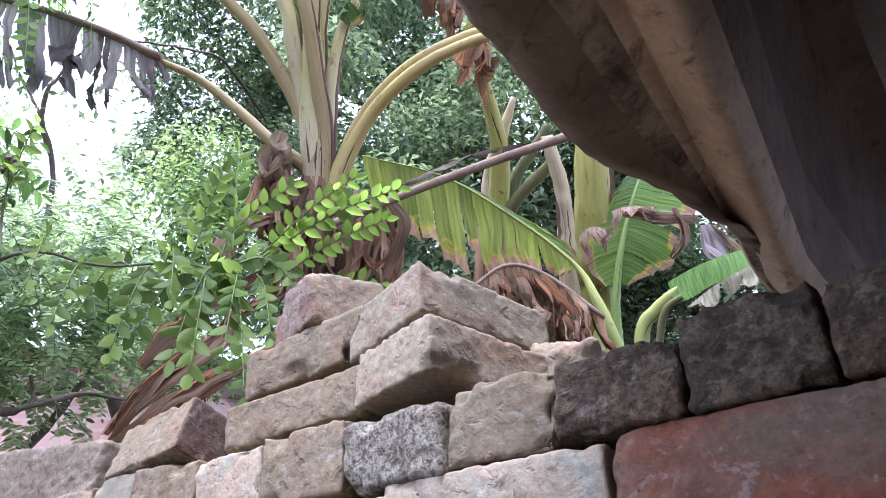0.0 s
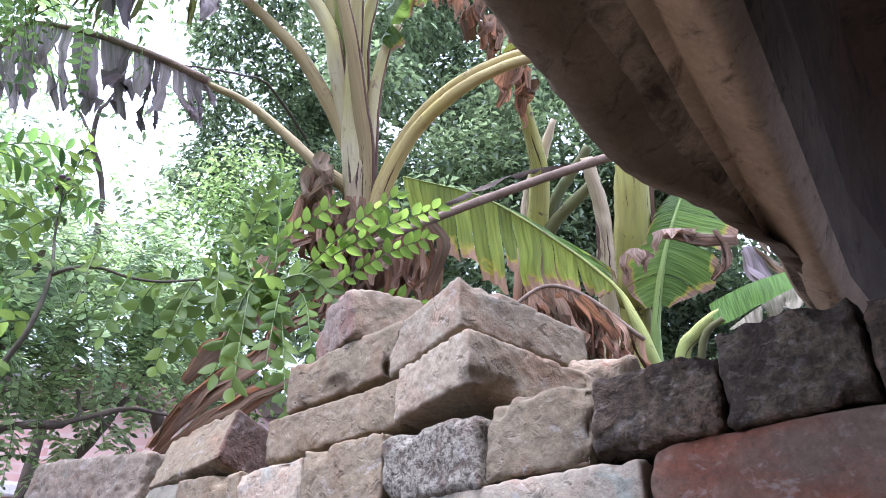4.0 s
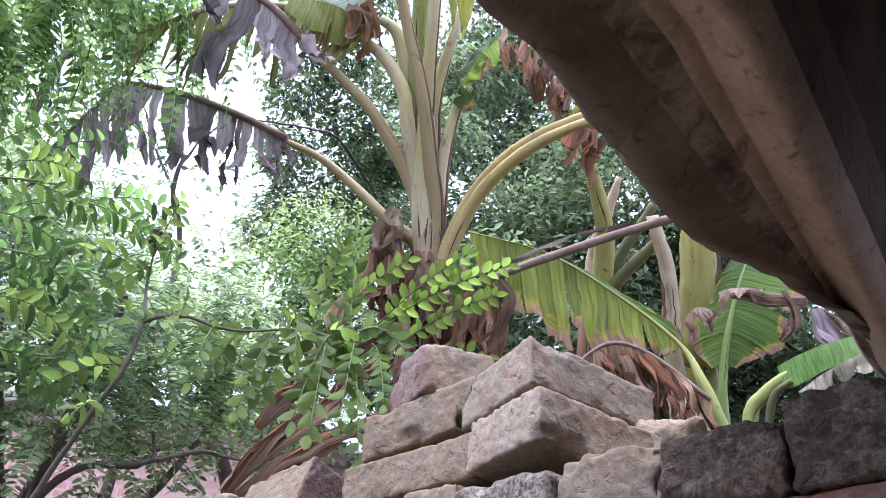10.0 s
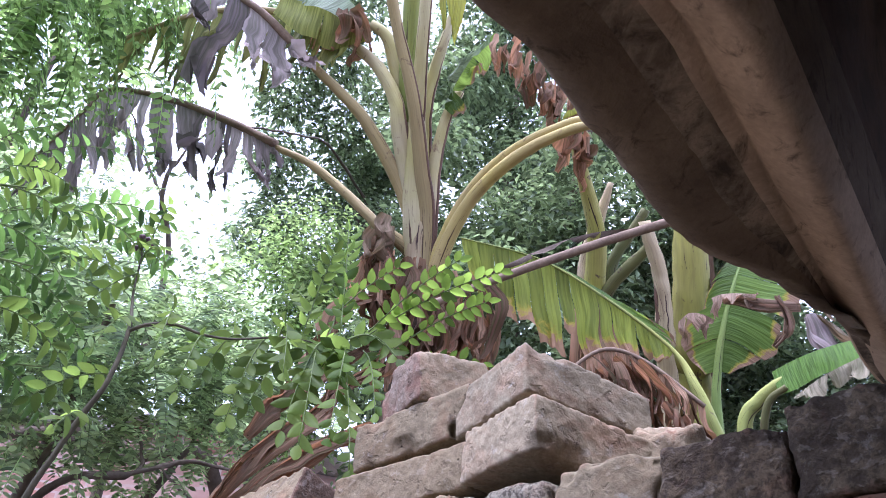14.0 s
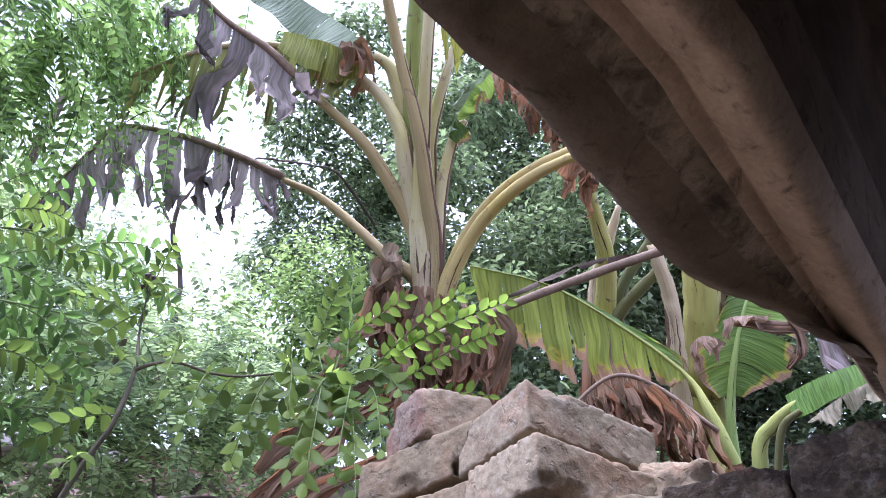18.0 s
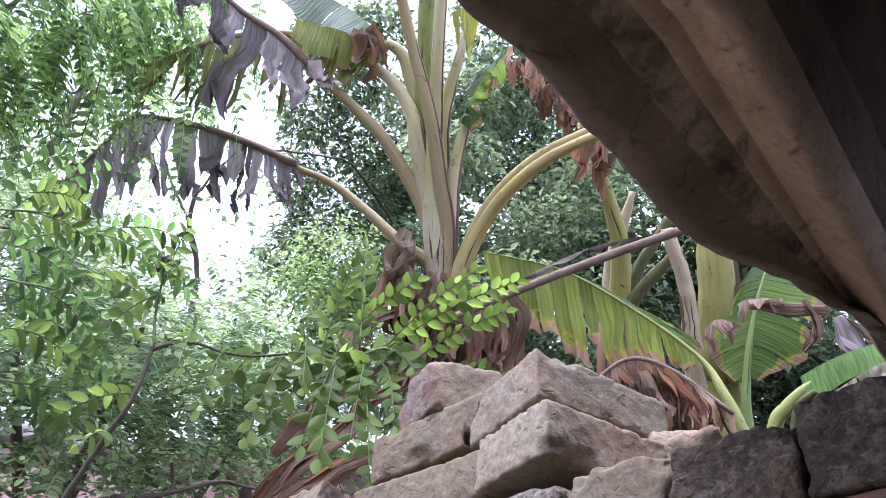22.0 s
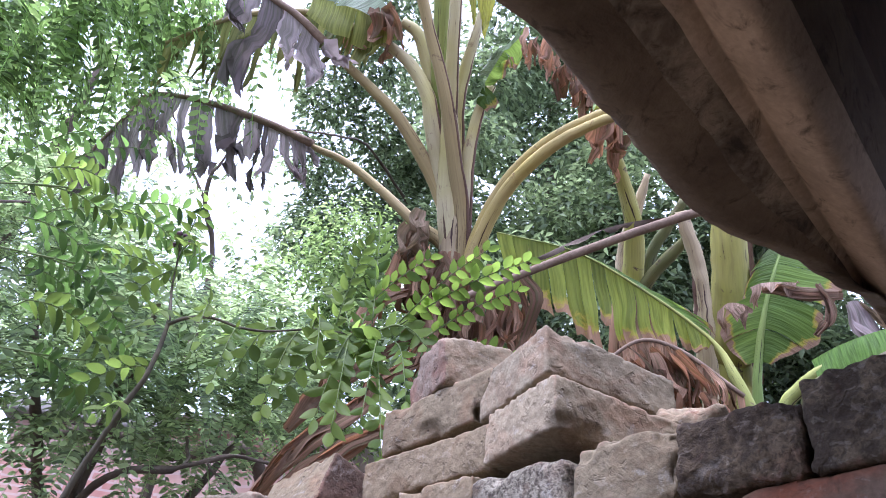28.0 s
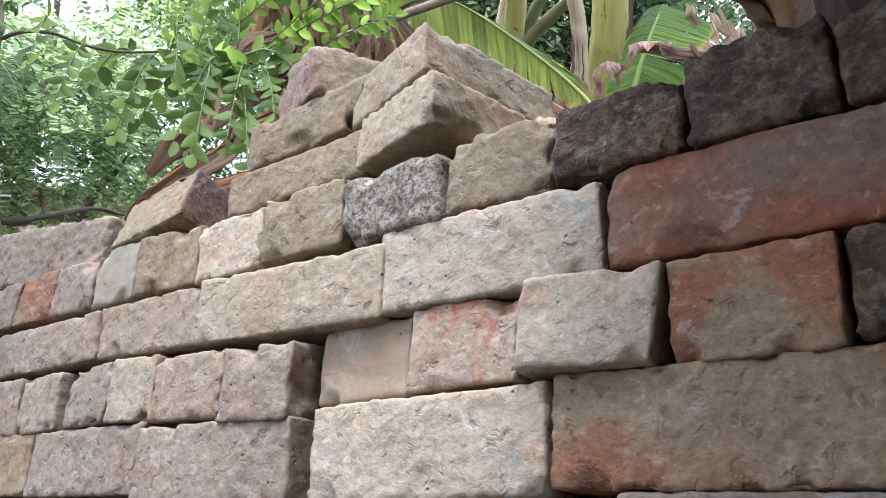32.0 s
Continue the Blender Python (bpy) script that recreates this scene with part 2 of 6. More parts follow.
def stalk_material(name, a, b, c, streak=0.6):
    """Banana stalk: pale ribbed skin, lengthwise streaks and brown blotches."""
    m, n, l = nodes_of(name)
    p = n["Principled BSDF"]
    at = n.new("ShaderNodeUVMap").outputs["UV"]
    mp = n.new("ShaderNodeMapping")
    mp.inputs["Scale"].default_value = (26, 1.6, 1)
    l.new(at, mp.inputs["Vector"])
    fib = noise_node(n, l, 1.0, 4, 0.6, mp.outputs["Vector"])
    co = coords(n, l)
    blot = noise_node(n, l, 16, 6, 0.7, co, 0.8)
    shade = noise_node(n, l, 5, 3, 0.5, co)
    col = mix(n, l, ramp(n, l, shade, 0.35, 0.65), a, b)
    col = mix(n, l, ramp(n, l, fib, 0.35, 0.7), mix(n, l, 0.35 * streak, col, c), col)
    col = mix(n, l, ramp(n, l, blot, 0.60, 0.68), col, c)
    mp2 = n.new("ShaderNodeMapping")
    mp2.inputs["Scale"].default_value = (16, 1.3, 1)
    l.new(at, mp2.inputs["Vector"])
    scar = noise_node(n, l, 1.0, 6, 0.7, mp2.outputs["Vector"], 0.4)
    col = mix(n, l, ramp(n, l, scar, 0.61, 0.65), col, tuple(k * 0.45 for k in c))
    l.new(col, p.inputs["Base Color"])
    p.inputs["Roughness"].default_value = 0.62
    p.inputs["Specular IOR Level"].default_value = 0.18
    l.new(bump(n, l, fib, 0.35, 0.003), p.inputs["Normal"])
    return m


STALK_PALE = stalk_material("pale_cream_banana_stalk", (0.54, 0.49, 0.31), (0.45, 0.42, 0.17), (0.22, 0.15, 0.10))
STALK_YELLOW = stalk_material("yellow_banana_stalk", (0.50, 0.42, 0.13), (0.44, 0.36, 0.16), (0.20, 0.13, 0.07), 0.8)
STALK_TAN = stalk_material("tan_banana_stalk", (0.40, 0.33, 0.15), (0.33, 0.27, 0.13), (0.15, 0.10, 0.06), 0.9)
# Dark green stalk, taken darker still to stand in for shade under the trees.
STALK_DEEP = stalk_material("deep_green_banana_stalk", (0.085, 0.105, 0.035), (0.15, 0.145, 0.05), (0.06, 0.04, 0.03), 1.0)
STALK_GREEN = stalk_material("green_banana_stalk", (0.22, 0.28, 0.07), (0.34, 0.36, 0.10), (0.13, 0.10, 0.07))
STALK_LEAF = stalk_material("green_leaf_rib", (0.16, 0.24, 0.06), (0.22, 0.29, 0.08), (0.10, 0.12, 0.05))
STEM_MOTTLED = stalk_material("mottled_banana_stem", (0.286, 0.286, 0.056), (0.353, 0.328, 0.104), (0.084, 0.055, 0.040), 1.0)
TRUNK = stalk_material("dark_dead_banana_trunk", (0.085, 0.06, 0.042), (0.15, 0.11, 0.07), (0.035, 0.025, 0.02), 1.0)
SHEATH = stalk_material("papery_banana_sheath", (0.54, 0.45, 0.27), (0.40, 0.33, 0.19), (0.13, 0.08, 0.075), 1.0)


MARGIN = stalk_material("dark_brown_dried_margin", (0.13, 0.08, 0.06), (0.22, 0.14, 0.10), (0.06, 0.04, 0.035), 1.0)


def leaf_material(name, a, b, through_c, glow=0.45, rough=0.45, veins=0.0, edge=None, edge_from=0.8):
    """Thin leaf that lets light through; colours vary from leaflet to leaflet."""
    m, n, l = nodes_of(name)
    out = n["Material Output"]
    p = n["Principled BSDF"]
    both = n.new("ShaderNodeMath")
    both.operation = "ADD"
    l.new(n.new("ShaderNodeNewGeometry").outputs["Random Per Island"], both.inputs[0])
    l.new(n.new("ShaderNodeObjectInfo").outputs["Random"], both.inputs[1])
    wrap = n.new("ShaderNodeMath")
    wrap.operation = "FRACT"
    l.new(both.outputs[0], wrap.inputs[0])
    rnd = wrap.outputs[0]
    col = mix(n, l, rnd, a, b)
    thr = mix(n, l, rnd, tuple(c * 0.28 for c in through_c), tuple(min(1, c * 1.5) for c in through_c))
    co = n.new("ShaderNodeTexCoord").outputs["Object"]
    blot = noise_node(n, l, 9, 4, 0.6, co)
    col = mix(n, l, ramp(n, l, blot, 0.3, 0.75), mix(n, l, 0.25, col, (0.01, 0.02, 0.01)), col)
    if veins or edge:
        uv = n.new("ShaderNodeUVMap").outputs["UV"]
        sep = n.new("ShaderNodeSeparateXYZ")
        l.new(uv, sep.inputs[0])
    if veins:
        mp = n.new("ShaderNodeMapping")
        mp.inputs["Scale"].default_value = (veins, 0.8, 1)
        l.new(uv, mp.inputs["Vector"])
        fib = noise_node(n, l, 1.0, 3, 0.6, mp.outputs["Vector"])
        col = mix(n, l, ramp(n, l, fib, 0.38, 0.60), mix(n, l, 0.5, col, (0.03, 0.05, 0.01)), col)
        thr = mix(n, l, ramp(n, l, fib, 0.38, 0.60), mix(n, l, 0.5, thr, (0.03, 0.06, 0.0)), thr)
        l.new(bump(n, l, fib, 1.0, 0.010), p.inputs["Normal"])
    if edge:
        w = n.new("ShaderNodeMath")
        w.operation = "MULTIPLY_ADD"
        w.inputs[1].default_value = 0.8
        l.new(noise_node(n, l, 14, 5, 0.7, co, 0.6), w.inputs[0])
        l.new(sep.outputs["Y"], w.inputs[2])
        k = ramp(n, l, w.outputs[0], edge_from + 0.35, edge_from + 0.42)
        y = ramp(n, l, w.outputs[0], edge_from + 0.29, edge_from + 0.38)
        col = mix(n, l, y, col, (0.42, 0.36, 0.06))
        thr = mix(n, l, y, thr, (0.45, 0.38, 0.05))
        col = mix(n, l, k, col, edge)
        thr = mix(n, l, k, thr, tuple(c * 0.6 for c in edge))
    l.new(col, p.inputs["Base Color"])
    p.inputs["Roughness"].default_value = rough
    p.inputs["Specular IOR Level"].default_value = 0.14
    tr = n.new("ShaderNodeBsdfTranslucent")
    l.new(thr, tr.inputs["Color"])
    mx = n.new("ShaderNodeMixShader")
    mx.inputs["Fac"].default_value = glow
    l.new(p.outputs[0], mx.inputs[1])
    l.new(tr.outputs[0], mx.inputs[2])
    l.new(mx.outputs[0], out.inputs["Surface"])
    return m


LEAF_BRIGHT = leaf_material("bright_green_leaflet", (0.066, 0.129, 0.024), (0.142, 0.226, 0.050), (0.270, 0.402, 0.066), 0.56, 0.5)
LEAF_HANG = leaf_material("fresh_green_leaflet", (0.054, 0.099, 0.023), (0.150, 0.218, 0.055), (0.280, 0.404, 0.080), 0.56, 0.5)
LEAF_DEEP = leaf_material("deep_green_leaflet", (0.027, 0.060, 0.021), (0.092, 0.159, 0.049), (0.197, 0.347, 0.080), 0.56, 0.42)
# Blue in the airy and bluish greens is raised to stand in for haze.
LEAF_AIRY = leaf_material("airy_green_leaflet", (0.038, 0.078, 0.027), (0.178, 0.282, 0.095), (0.472, 0.681, 0.214), 0.56, 0.5)
LEAF_MID = leaf_material("mid_green_leaflet", (0.033, 0.065, 0.023), (0.161, 0.246, 0.090), (0.413, 0.570, 0.190), 0.56, 0.5)
LEAF_BLUE = leaf_material("bluish_green_leaflet", (0.035, 0.067, 0.032), (0.177, 0.261, 0.128), (0.495, 0.633, 0.291), 0.56, 0.48)
LEAF_FAR = leaf_material("dark_glossy_leaf", (0.041, 0.068, 0.037), (0.261, 0.326, 0.204), (0.329, 0.438, 0.193), 0.4, 0.4)
BANANA_GREEN = leaf_material("banana_leaf_green", (0.205, 0.258, 0.045), (0.239, 0.299, 0.055), (0.490, 0.546, 0.080), 0.55, 0.45, 44, (0.40, 0.25, 0.15), 0.85)
# Dark green leaf; also used to put shade into one half of a leaf.
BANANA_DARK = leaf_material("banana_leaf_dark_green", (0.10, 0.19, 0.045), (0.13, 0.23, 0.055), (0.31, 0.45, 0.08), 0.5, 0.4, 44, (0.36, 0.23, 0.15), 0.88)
BANANA_WHITE = leaf_material("banana_leaf_pale_underside", (0.34, 0.42, 0.30), (0.38, 0.46, 0.34), (0.40, 0.52, 0.26), 0.4, 0.5, 70)
DEAD_GREY = leaf_material("withered_grey_banana_leaf", (0.19, 0.15, 0.155), (0.50, 0.43, 0.43), (0.54, 0.45, 0.44), 0.5, 0.8, 50)
DEAD_BROWN = leaf_material("dry_brown_banana_leaf", (0.12, 0.062, 0.04), (0.50, 0.33, 0.225), (0.50, 0.22, 0.11), 0.4, 0.8, 50)
DEAD_ROSE = leaf_material("dry_rose_tan_banana_leaf", (0.30, 0.19, 0.14), (0.50, 0.36, 0.28), (0.46, 0.26, 0.17), 0.35, 0.8, 40)
DEAD_CREAM = leaf_material("dry_cream_banana_leaf", (0.368, 0.328, 0.229), (0.464, 0.413, 0.311), (0.416, 0.367, 0.222), 0.4, 0.7, 24)
BANANA_FRESH = leaf_material("fresh_banana_leaf", (0.13, 0.27, 0.045), (0.15, 0.30, 0.05), (0.30, 0.52, 0.08), 0.5, 0.4, 40)
DEAD_TAN = leaf_material("dry_tan_banana_leaf", (0.34, 0.24, 0.16), (0.46, 0.35, 0.25), (0.36, 0.24, 0.14), 0.3, 0.8, 50)
YELLOW = leaf_material("bright_yellow_leaf", (0.40, 0.42, 0.05), (0.50, 0.48, 0.06), (0.62, 0.62, 0.06), 0.5, 0.5, 40)
YELLOW_GREEN = leaf_material("yellow_green_banana_leaf", (0.26, 0.29, 0.07), (0.30, 0.33, 0.08), (0.55, 0.58, 0.12), 0.55, 0.5, 40)
DYING = leaf_material("yellowing_banana_leaf", (0.20, 0.23, 0.08), (0.32, 0.29, 0.11), (0.42, 0.42, 0.12), 0.45, 0.6, 50)


# ---- building blocks ----
def part(name, bm, material, parent, label=""):
    me = bpy.data.meshes.new(name)
    bm.to_mesh(me)
    bm.free()
    me.materials.append(material)
    ob = new(name, me)
    ob.parent = parent
    return tagged(ob, label)


def mesh_part(name, verts, faces, material, parent, label="", uvs=None, smooth=True):
    me = bpy.data.meshes.new(name)
    me.from_pydata([tuple(v) for v in verts], [], faces)
    if uvs is not None:
        layer = me.uv_layers.new(name="UVMap")
        idx = np.empty(len(me.loops), dtype=np.int32)
        me.loops.foreach_get("vertex_index", idx)
        layer.data.foreach_set("uv", np.asarray(uvs, dtype=np.float32)[idx].ravel())
    if smooth:
        me.polygons.foreach_set("use_smooth", np.ones(len(me.polygons), dtype=bool))
    me.materials.append(material)
    ob = new(name, me)
    ob.parent = parent
    return tagged(ob, label)


def thing(name, place, label, category, group="", kind=""):
    ob = new(name)
    ob.location = place
    return tagged(ob, label, category, group, kind)


def adopt(thing_ob):
    """Parts were made in world coordinates: keep them there under a moved root."""
    inv = Matrix.Translation(thing_ob.location).inverted()
    for c in thing_ob.children:
        c.matrix_parent_inverse = inv


def spline(pts, n):
    """n points along a smooth curve through pts."""
    p = [Vector(q) for q in pts]
    p = [p[0] * 2 - p[1]] + p + [p[-1] * 2 - p[-2]]
    out = []
    for k in range(n):
        s = k / (n - 1) * (len(p) - 3)
        i = min(int(s), len(p) - 4)
        u = s - i
        a, b, c, d = p[i : i + 4]
        out.append(0.5 * (2 * b + (c - a) * u + (2 * a - 5 * b + 4 * c - d) * u * u + (3 * b - a - 3 * c + d) * u ** 3))
    return out


def tube_data(pts, radii, sides=10, groove=0.0, rough=0.0, steps=24):
    """A tapered tube along a curve, with an optional lengthwise groove on its upper side."""
    curve = spline(pts, steps)
    verts, faces, uvs = [], [], []
    ref = Vector((0, 0, 1))
    length = 0.0
    for k, c in enumerate(curve):
        tan = (curve[min(k + 1, steps - 1)] - curve[max(k - 1, 0)]).normalized()
        side = tan.cross(ref)
        if side.length < 0.1:
            side = tan.cross(Vector((0, 1, 0)))
        side.normalize()
        up = side.cross(tan).normalized()
        s = k / (steps - 1) * (len(radii) - 1)
        i = min(int(s), len(radii) - 2)
        r = radii[i] + (radii[i + 1] - radii[i]) * (s - i)
        if k:
            length += (c - curve[k - 1]).length
        for j in range(sides):
            a = 2 * math.pi * j / sides
            f = 1 - groove * math.exp(-((a - math.pi / 2) / 0.55) ** 2)
            q = c + (side * math.cos(a) + up * math.sin(a)) * r * f
            if rough:
                q += noise.noise_vector(q * 25) * rough
            verts.append(q)
            uvs.append((j / sides, length * 4))
    for k in range(steps - 1):
        for j in range(sides):
            a, b = k * sides + j, k * sides + (j + 1) % sides
            faces.append((a, b, b + sides, a + sides))
    faces.append(tuple(range(sides))[::-1])
    faces.append(tuple((steps - 1) * sides + j for j in range(sides)))
    return verts, faces, uvs


def tube(name, pts, radii, material, parent, label="", sides=10, groove=0.0, rough=0.0, steps=24):
    v, f, u = tube_data(pts, radii, sides, groove, rough, steps)
    return mesh_part(name, v, f, material, parent, label, u)


def joined(chunks):
    verts, faces, uvs = [], [], []
    for v, f, u in chunks:
        o = len(verts)
        verts += v
        faces += [tuple(i + o for i in q) for q in f]
        uvs += u
    return verts, faces, uvs


def rough_box(size, seed, step=0.008, rough=0.0015, round_r=0.003, chips=3, taper=0.0, warp=0.0, wear=0.0, cuts=()):
    """A worn brick about its centre: wavy rounded edges, uneven faces, chipped arrises; cuts: (corner as -1..1 three times, radius)."""
    rng = random.Random(seed)
    hx, hy, hz = size[0] / 2, size[1] / 2, size[2] / 2
    n = [max(4, int(s / step)) for s in size]
    index, verts, faces = {}, [], []

    def vid(i, j, k):
        key = (i, j, k)
        if key not in index:
            index[key] = len(verts)
            verts.append(Vector((-hx + 2 * hx * i / n[0], -hy + 2 * hy * j / n[1], -hz + 2 * hz * k / n[2])))
        return index[key]

    for i in range(n[0]):
        for j in range(n[1]):
            faces.append((vid(i, j, 0), vid(i, j + 1, 0), vid(i + 1, j + 1, 0), vid(i + 1, j, 0)))
            faces.append((vid(i, j, n[2]), vid(i + 1, j, n[2]), vid(i + 1, j + 1, n[2]), vid(i, j + 1, n[2])))
    for i in range(n[0]):
        for k in range(n[2]):
            faces.append((vid(i, 0, k), vid(i + 1, 0, k), vid(i + 1, 0, k + 1), vid(i, 0, k + 1)))
            faces.append((vid(i, n[1], k), vid(i, n[1], k + 1), vid(i + 1, n[1], k + 1), vid(i + 1, n[1], k)))
    for j in range(n[1]):
        for k in range(n[2]):
            faces.append((vid(0, j, k), vid(0, j, k + 1), vid(0, j + 1, k + 1), vid(0, j + 1, k)))
            faces.append((vid(n[0], j, k), vid(n[0], j + 1, k), vid(n[0], j + 1, k + 1), vid(n[0], j, k + 1)))
    off = Vector((rng.uniform(-50, 50), rng.uniform(-50, 50), rng.uniform(-50, 50)))
    lows = [(Vector((rng.choice((-1, 1)) * hx * rng.uniform(0.4, 1), -hy, rng.choice((-1, 1)) * hz)), rng.uniform(0.010, 0.024)) for _ in range(chips)]
    lows += [(Vector((cx * hx, cy * hy, cz * hz)), r) for cx, cy, cz, r in cuts]
    out = []
    for v in verts:
        rr = round_r * (0.55 + 1.3 * abs(noise.noise(v * 16 + off)))
        inner = Vector((max(-hx + rr, min(hx - rr, v.x)), max(-hy + rr, min(hy - rr, v.y)), max(-hz + rr, min(hz - rr, v.z))))
        d = v - inner
        nor = d.normalized() if d.length > 1e-9 else Vector((0, 0, 1))
        q = inner + nor * rr if d.length > rr else v.copy()
        if wear:
            # arrises crumble in runs
            g = sorted((hx - abs(v.x), hy - abs(v.y), hz - abs(v.z)))[1]
            if g < 0.010:
                k = max(0.0, 0.6 * noise.noise(v * 52 + off * 1.7) + 0.6 * noise.noise(v * 120 - off) + 0.02)
                q -= nor * (wear * k * (1 - g / 0.010))
        big = noise.noise(q * 13 + off)
        mid = noise.noise(q * 42 + off * 2)
        fin = noise.noise(q * 100 - off)
        tiny = noise.noise(q * 210 + off)
        gouge = max(0.0, noise.noise(q * 26 - off * 3) - 0.30) * 2.2
        q += nor * (rough * (0.6 * big + 0.8 * mid + 0.9 * fin + 0.6 * tiny - 1.8 * gouge))
        for c, s in lows:
            e = (v - c).length / s
            if e < 1:
                q -= c.normalized() * (1 - e) * s * (0.5 + 0.35 * noise.noise(v * 60 + off))
        if warp:
            q += noise.noise_vector(v * 8.5 + off) * warp + noise.noise_vector(v * 25 - off) * (0.35 * warp)
        q.z += taper * (q.x / hx) * hz
        out.append(q)
    return out, faces


# ---- large structure ----
def ground_sheet():
    n, half = 60, 400.0
    verts, faces = [], []
    for i in range(n + 1):
        for j in range(n + 1):
            u, v = i / n * 2 - 1, j / n * 2 - 1
            x, y = half * u ** 3 + 6 * u, half * v ** 3 + 6 * v
            verts.append((x, y, 0.05 * noise.noise(Vector((x * 0.4, y * 0.4, 0))) - 0.03))
    for i in range(n):
        for j in range(n):
            a = i * (n + 1) + j
            faces.append((a, a + n + 1, a + n + 2, a + 1))
    return tagged(mesh_part("ground", verts, faces, SOIL, None), "bare brown soil under the trees", "ground", kind="structure")


ground_sheet()


def slab():
    """Concrete slab on the wall: ragged free edge, stepped lip, downstand beam with a sloping cheek; the high recess
    behind is added to fall dark.
    """
    rows, cols = 130, 0
    verts, faces = [], []
    # The stretch behind the camera is unseen and added to keep light out.
    edge = spline([(0.15, -2.2, 0), (0.14, -1.2, 0), (0.135, -0.5, 0), (0.130, -0.22, 0), (0.119, -0.13, 0), (0.108, -0.01, 0), (0.112, 0.05, 0), (0.136, 0.11, 0),
                   (0.150, 0.18, 0), (0.166, 0.26, 0), (0.170, 0.38, 0), (0.175, 0.9, 0), (0.18, 1.5, 0)], rows)
    for c in edge:
        y, e = c.y, c.x + 0.006 * noise.noise(Vector((c.y * 14, 3, 0))) + 0.004 * noise.noise(Vector((c.y * 45, 7, 0)))
        lip = 0.213 - 0.14 * max(-0.2, min(y, 0.4))
        w = 0.004 * noise.noise(Vector((y * 10, 0, 5)))
        prof = [(e + 0.05, 2.095), (e + 0.004, 2.08), (e - 0.004, 2.035), (e, 2.003), (e + 0.010, 1.986), (e + 0.03, 1.979)]
        for k in range(1, 8):
            u = k / 8
            prof.append((e + 0.03 + (lip - e - 0.036) * u, 1.979 + 0.019 * u + w))
        prof += [(lip - 0.004, 1.998 + w), (lip, 2.003 + w), (lip + 0.004, 1.997), (lip + 0.012, 1.988), (lip + 0.022, 1.979), (lip + 0.031, 1.973), (lip + 0.038, 1.971),
                 (lip + 0.045, 1.974), (lip + 0.052, 1.984), (lip + 0.060, 2.005), (lip + 0.070, 2.05), (lip + 0.08, 2.12), (lip + 0.10, 2.25), (lip + 0.13, 2.38), (lip + 0.5, 2.42), (1.5, 2.42), (1.5, 2.5), (lip + 0.10, 2.5), (lip + 0.02, 2.2)]
        cols = len(prof)
        for x, z in prof:
            q = Vector((x, y, z))
            verts.append(q + Vector((0, 0, 1)) * (0.0035 * noise.noise(q * 22) + 0.0016 * noise.noise(q * 70)))
    for i in range(rows - 1):
        for j in range(cols):
            a, b = i * cols + j, i * cols + (j + 1) % cols
            faces.append((a, b, b + cols, a + cols))
    faces.append(tuple(range(cols))[::-1])
    faces.append(tuple((rows - 1) * cols + j for j in range(cols)))
    ob = mesh_part("ceiling", verts, faces, CONCRETE, None)
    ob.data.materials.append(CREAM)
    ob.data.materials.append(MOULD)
    ob.data.materials.append(RECESS_SHADE)
    for k, poly in enumerate(ob.data.polygons):
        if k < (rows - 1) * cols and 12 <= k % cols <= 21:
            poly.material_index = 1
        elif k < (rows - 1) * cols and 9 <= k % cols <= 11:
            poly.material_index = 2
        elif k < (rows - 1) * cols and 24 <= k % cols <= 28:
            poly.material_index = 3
    return tagged(ob, "stained grey concrete roof slab with a ragged edge", "ceiling", kind="structure")


slab()


def plain_wall(name, x0, y0, x1, y1, z1, label):
    v, f = rough_box((x1 - x0, y1 - y0, z1), 5, step=0.3, rough=0.004, chips=0)
    ob = mesh_part(name, v, f, CEMENT, None)
    ob.location = ((x0 + x1) / 2, (y0 + y1) / 2, z1 / 2)
    return tagged(ob, label, "wall", kind="structure")


# Unseen walls, added only to keep light out from under the slab.
plain_wall("wall_back", 0.345, -2.2, 1.5, -2.02, 2.41, "unseen plain grey cement-coated wall added to keep light out behind")
plain_wall("wall_side", 1.502, -2.0, 1.65, 1.5, 2.49, "unseen plain grey cement-coated wall added to keep light out at the side")

# Added wall that stops garden light from reaching the slab recess.
inner = tagged(mesh_part("wall_inner", *rough_box((1.13, 0.1, 0.60), 8, step=0.05, rough=0.004, chips=0), CEMENT, None), "plain grey cement-coated wall added to keep garden light out of the slab recess", "wall", kind="structure")
inner.location = (0.93, 0.13, 2.105)

# brick wall: a mud core with dry-laid bricks before it
wall = tagged(mesh_part("wall_front", *rough_box((4.6, 0.075, 1.69), 3, step=0.15, rough=0.002, chips=0), MUD, None),
              "old dry-laid brick wall with a crumbling stepped top", "wall", kind="structure")
wall.location = (0.0, 0.085, 0.845)

SEED = [100]


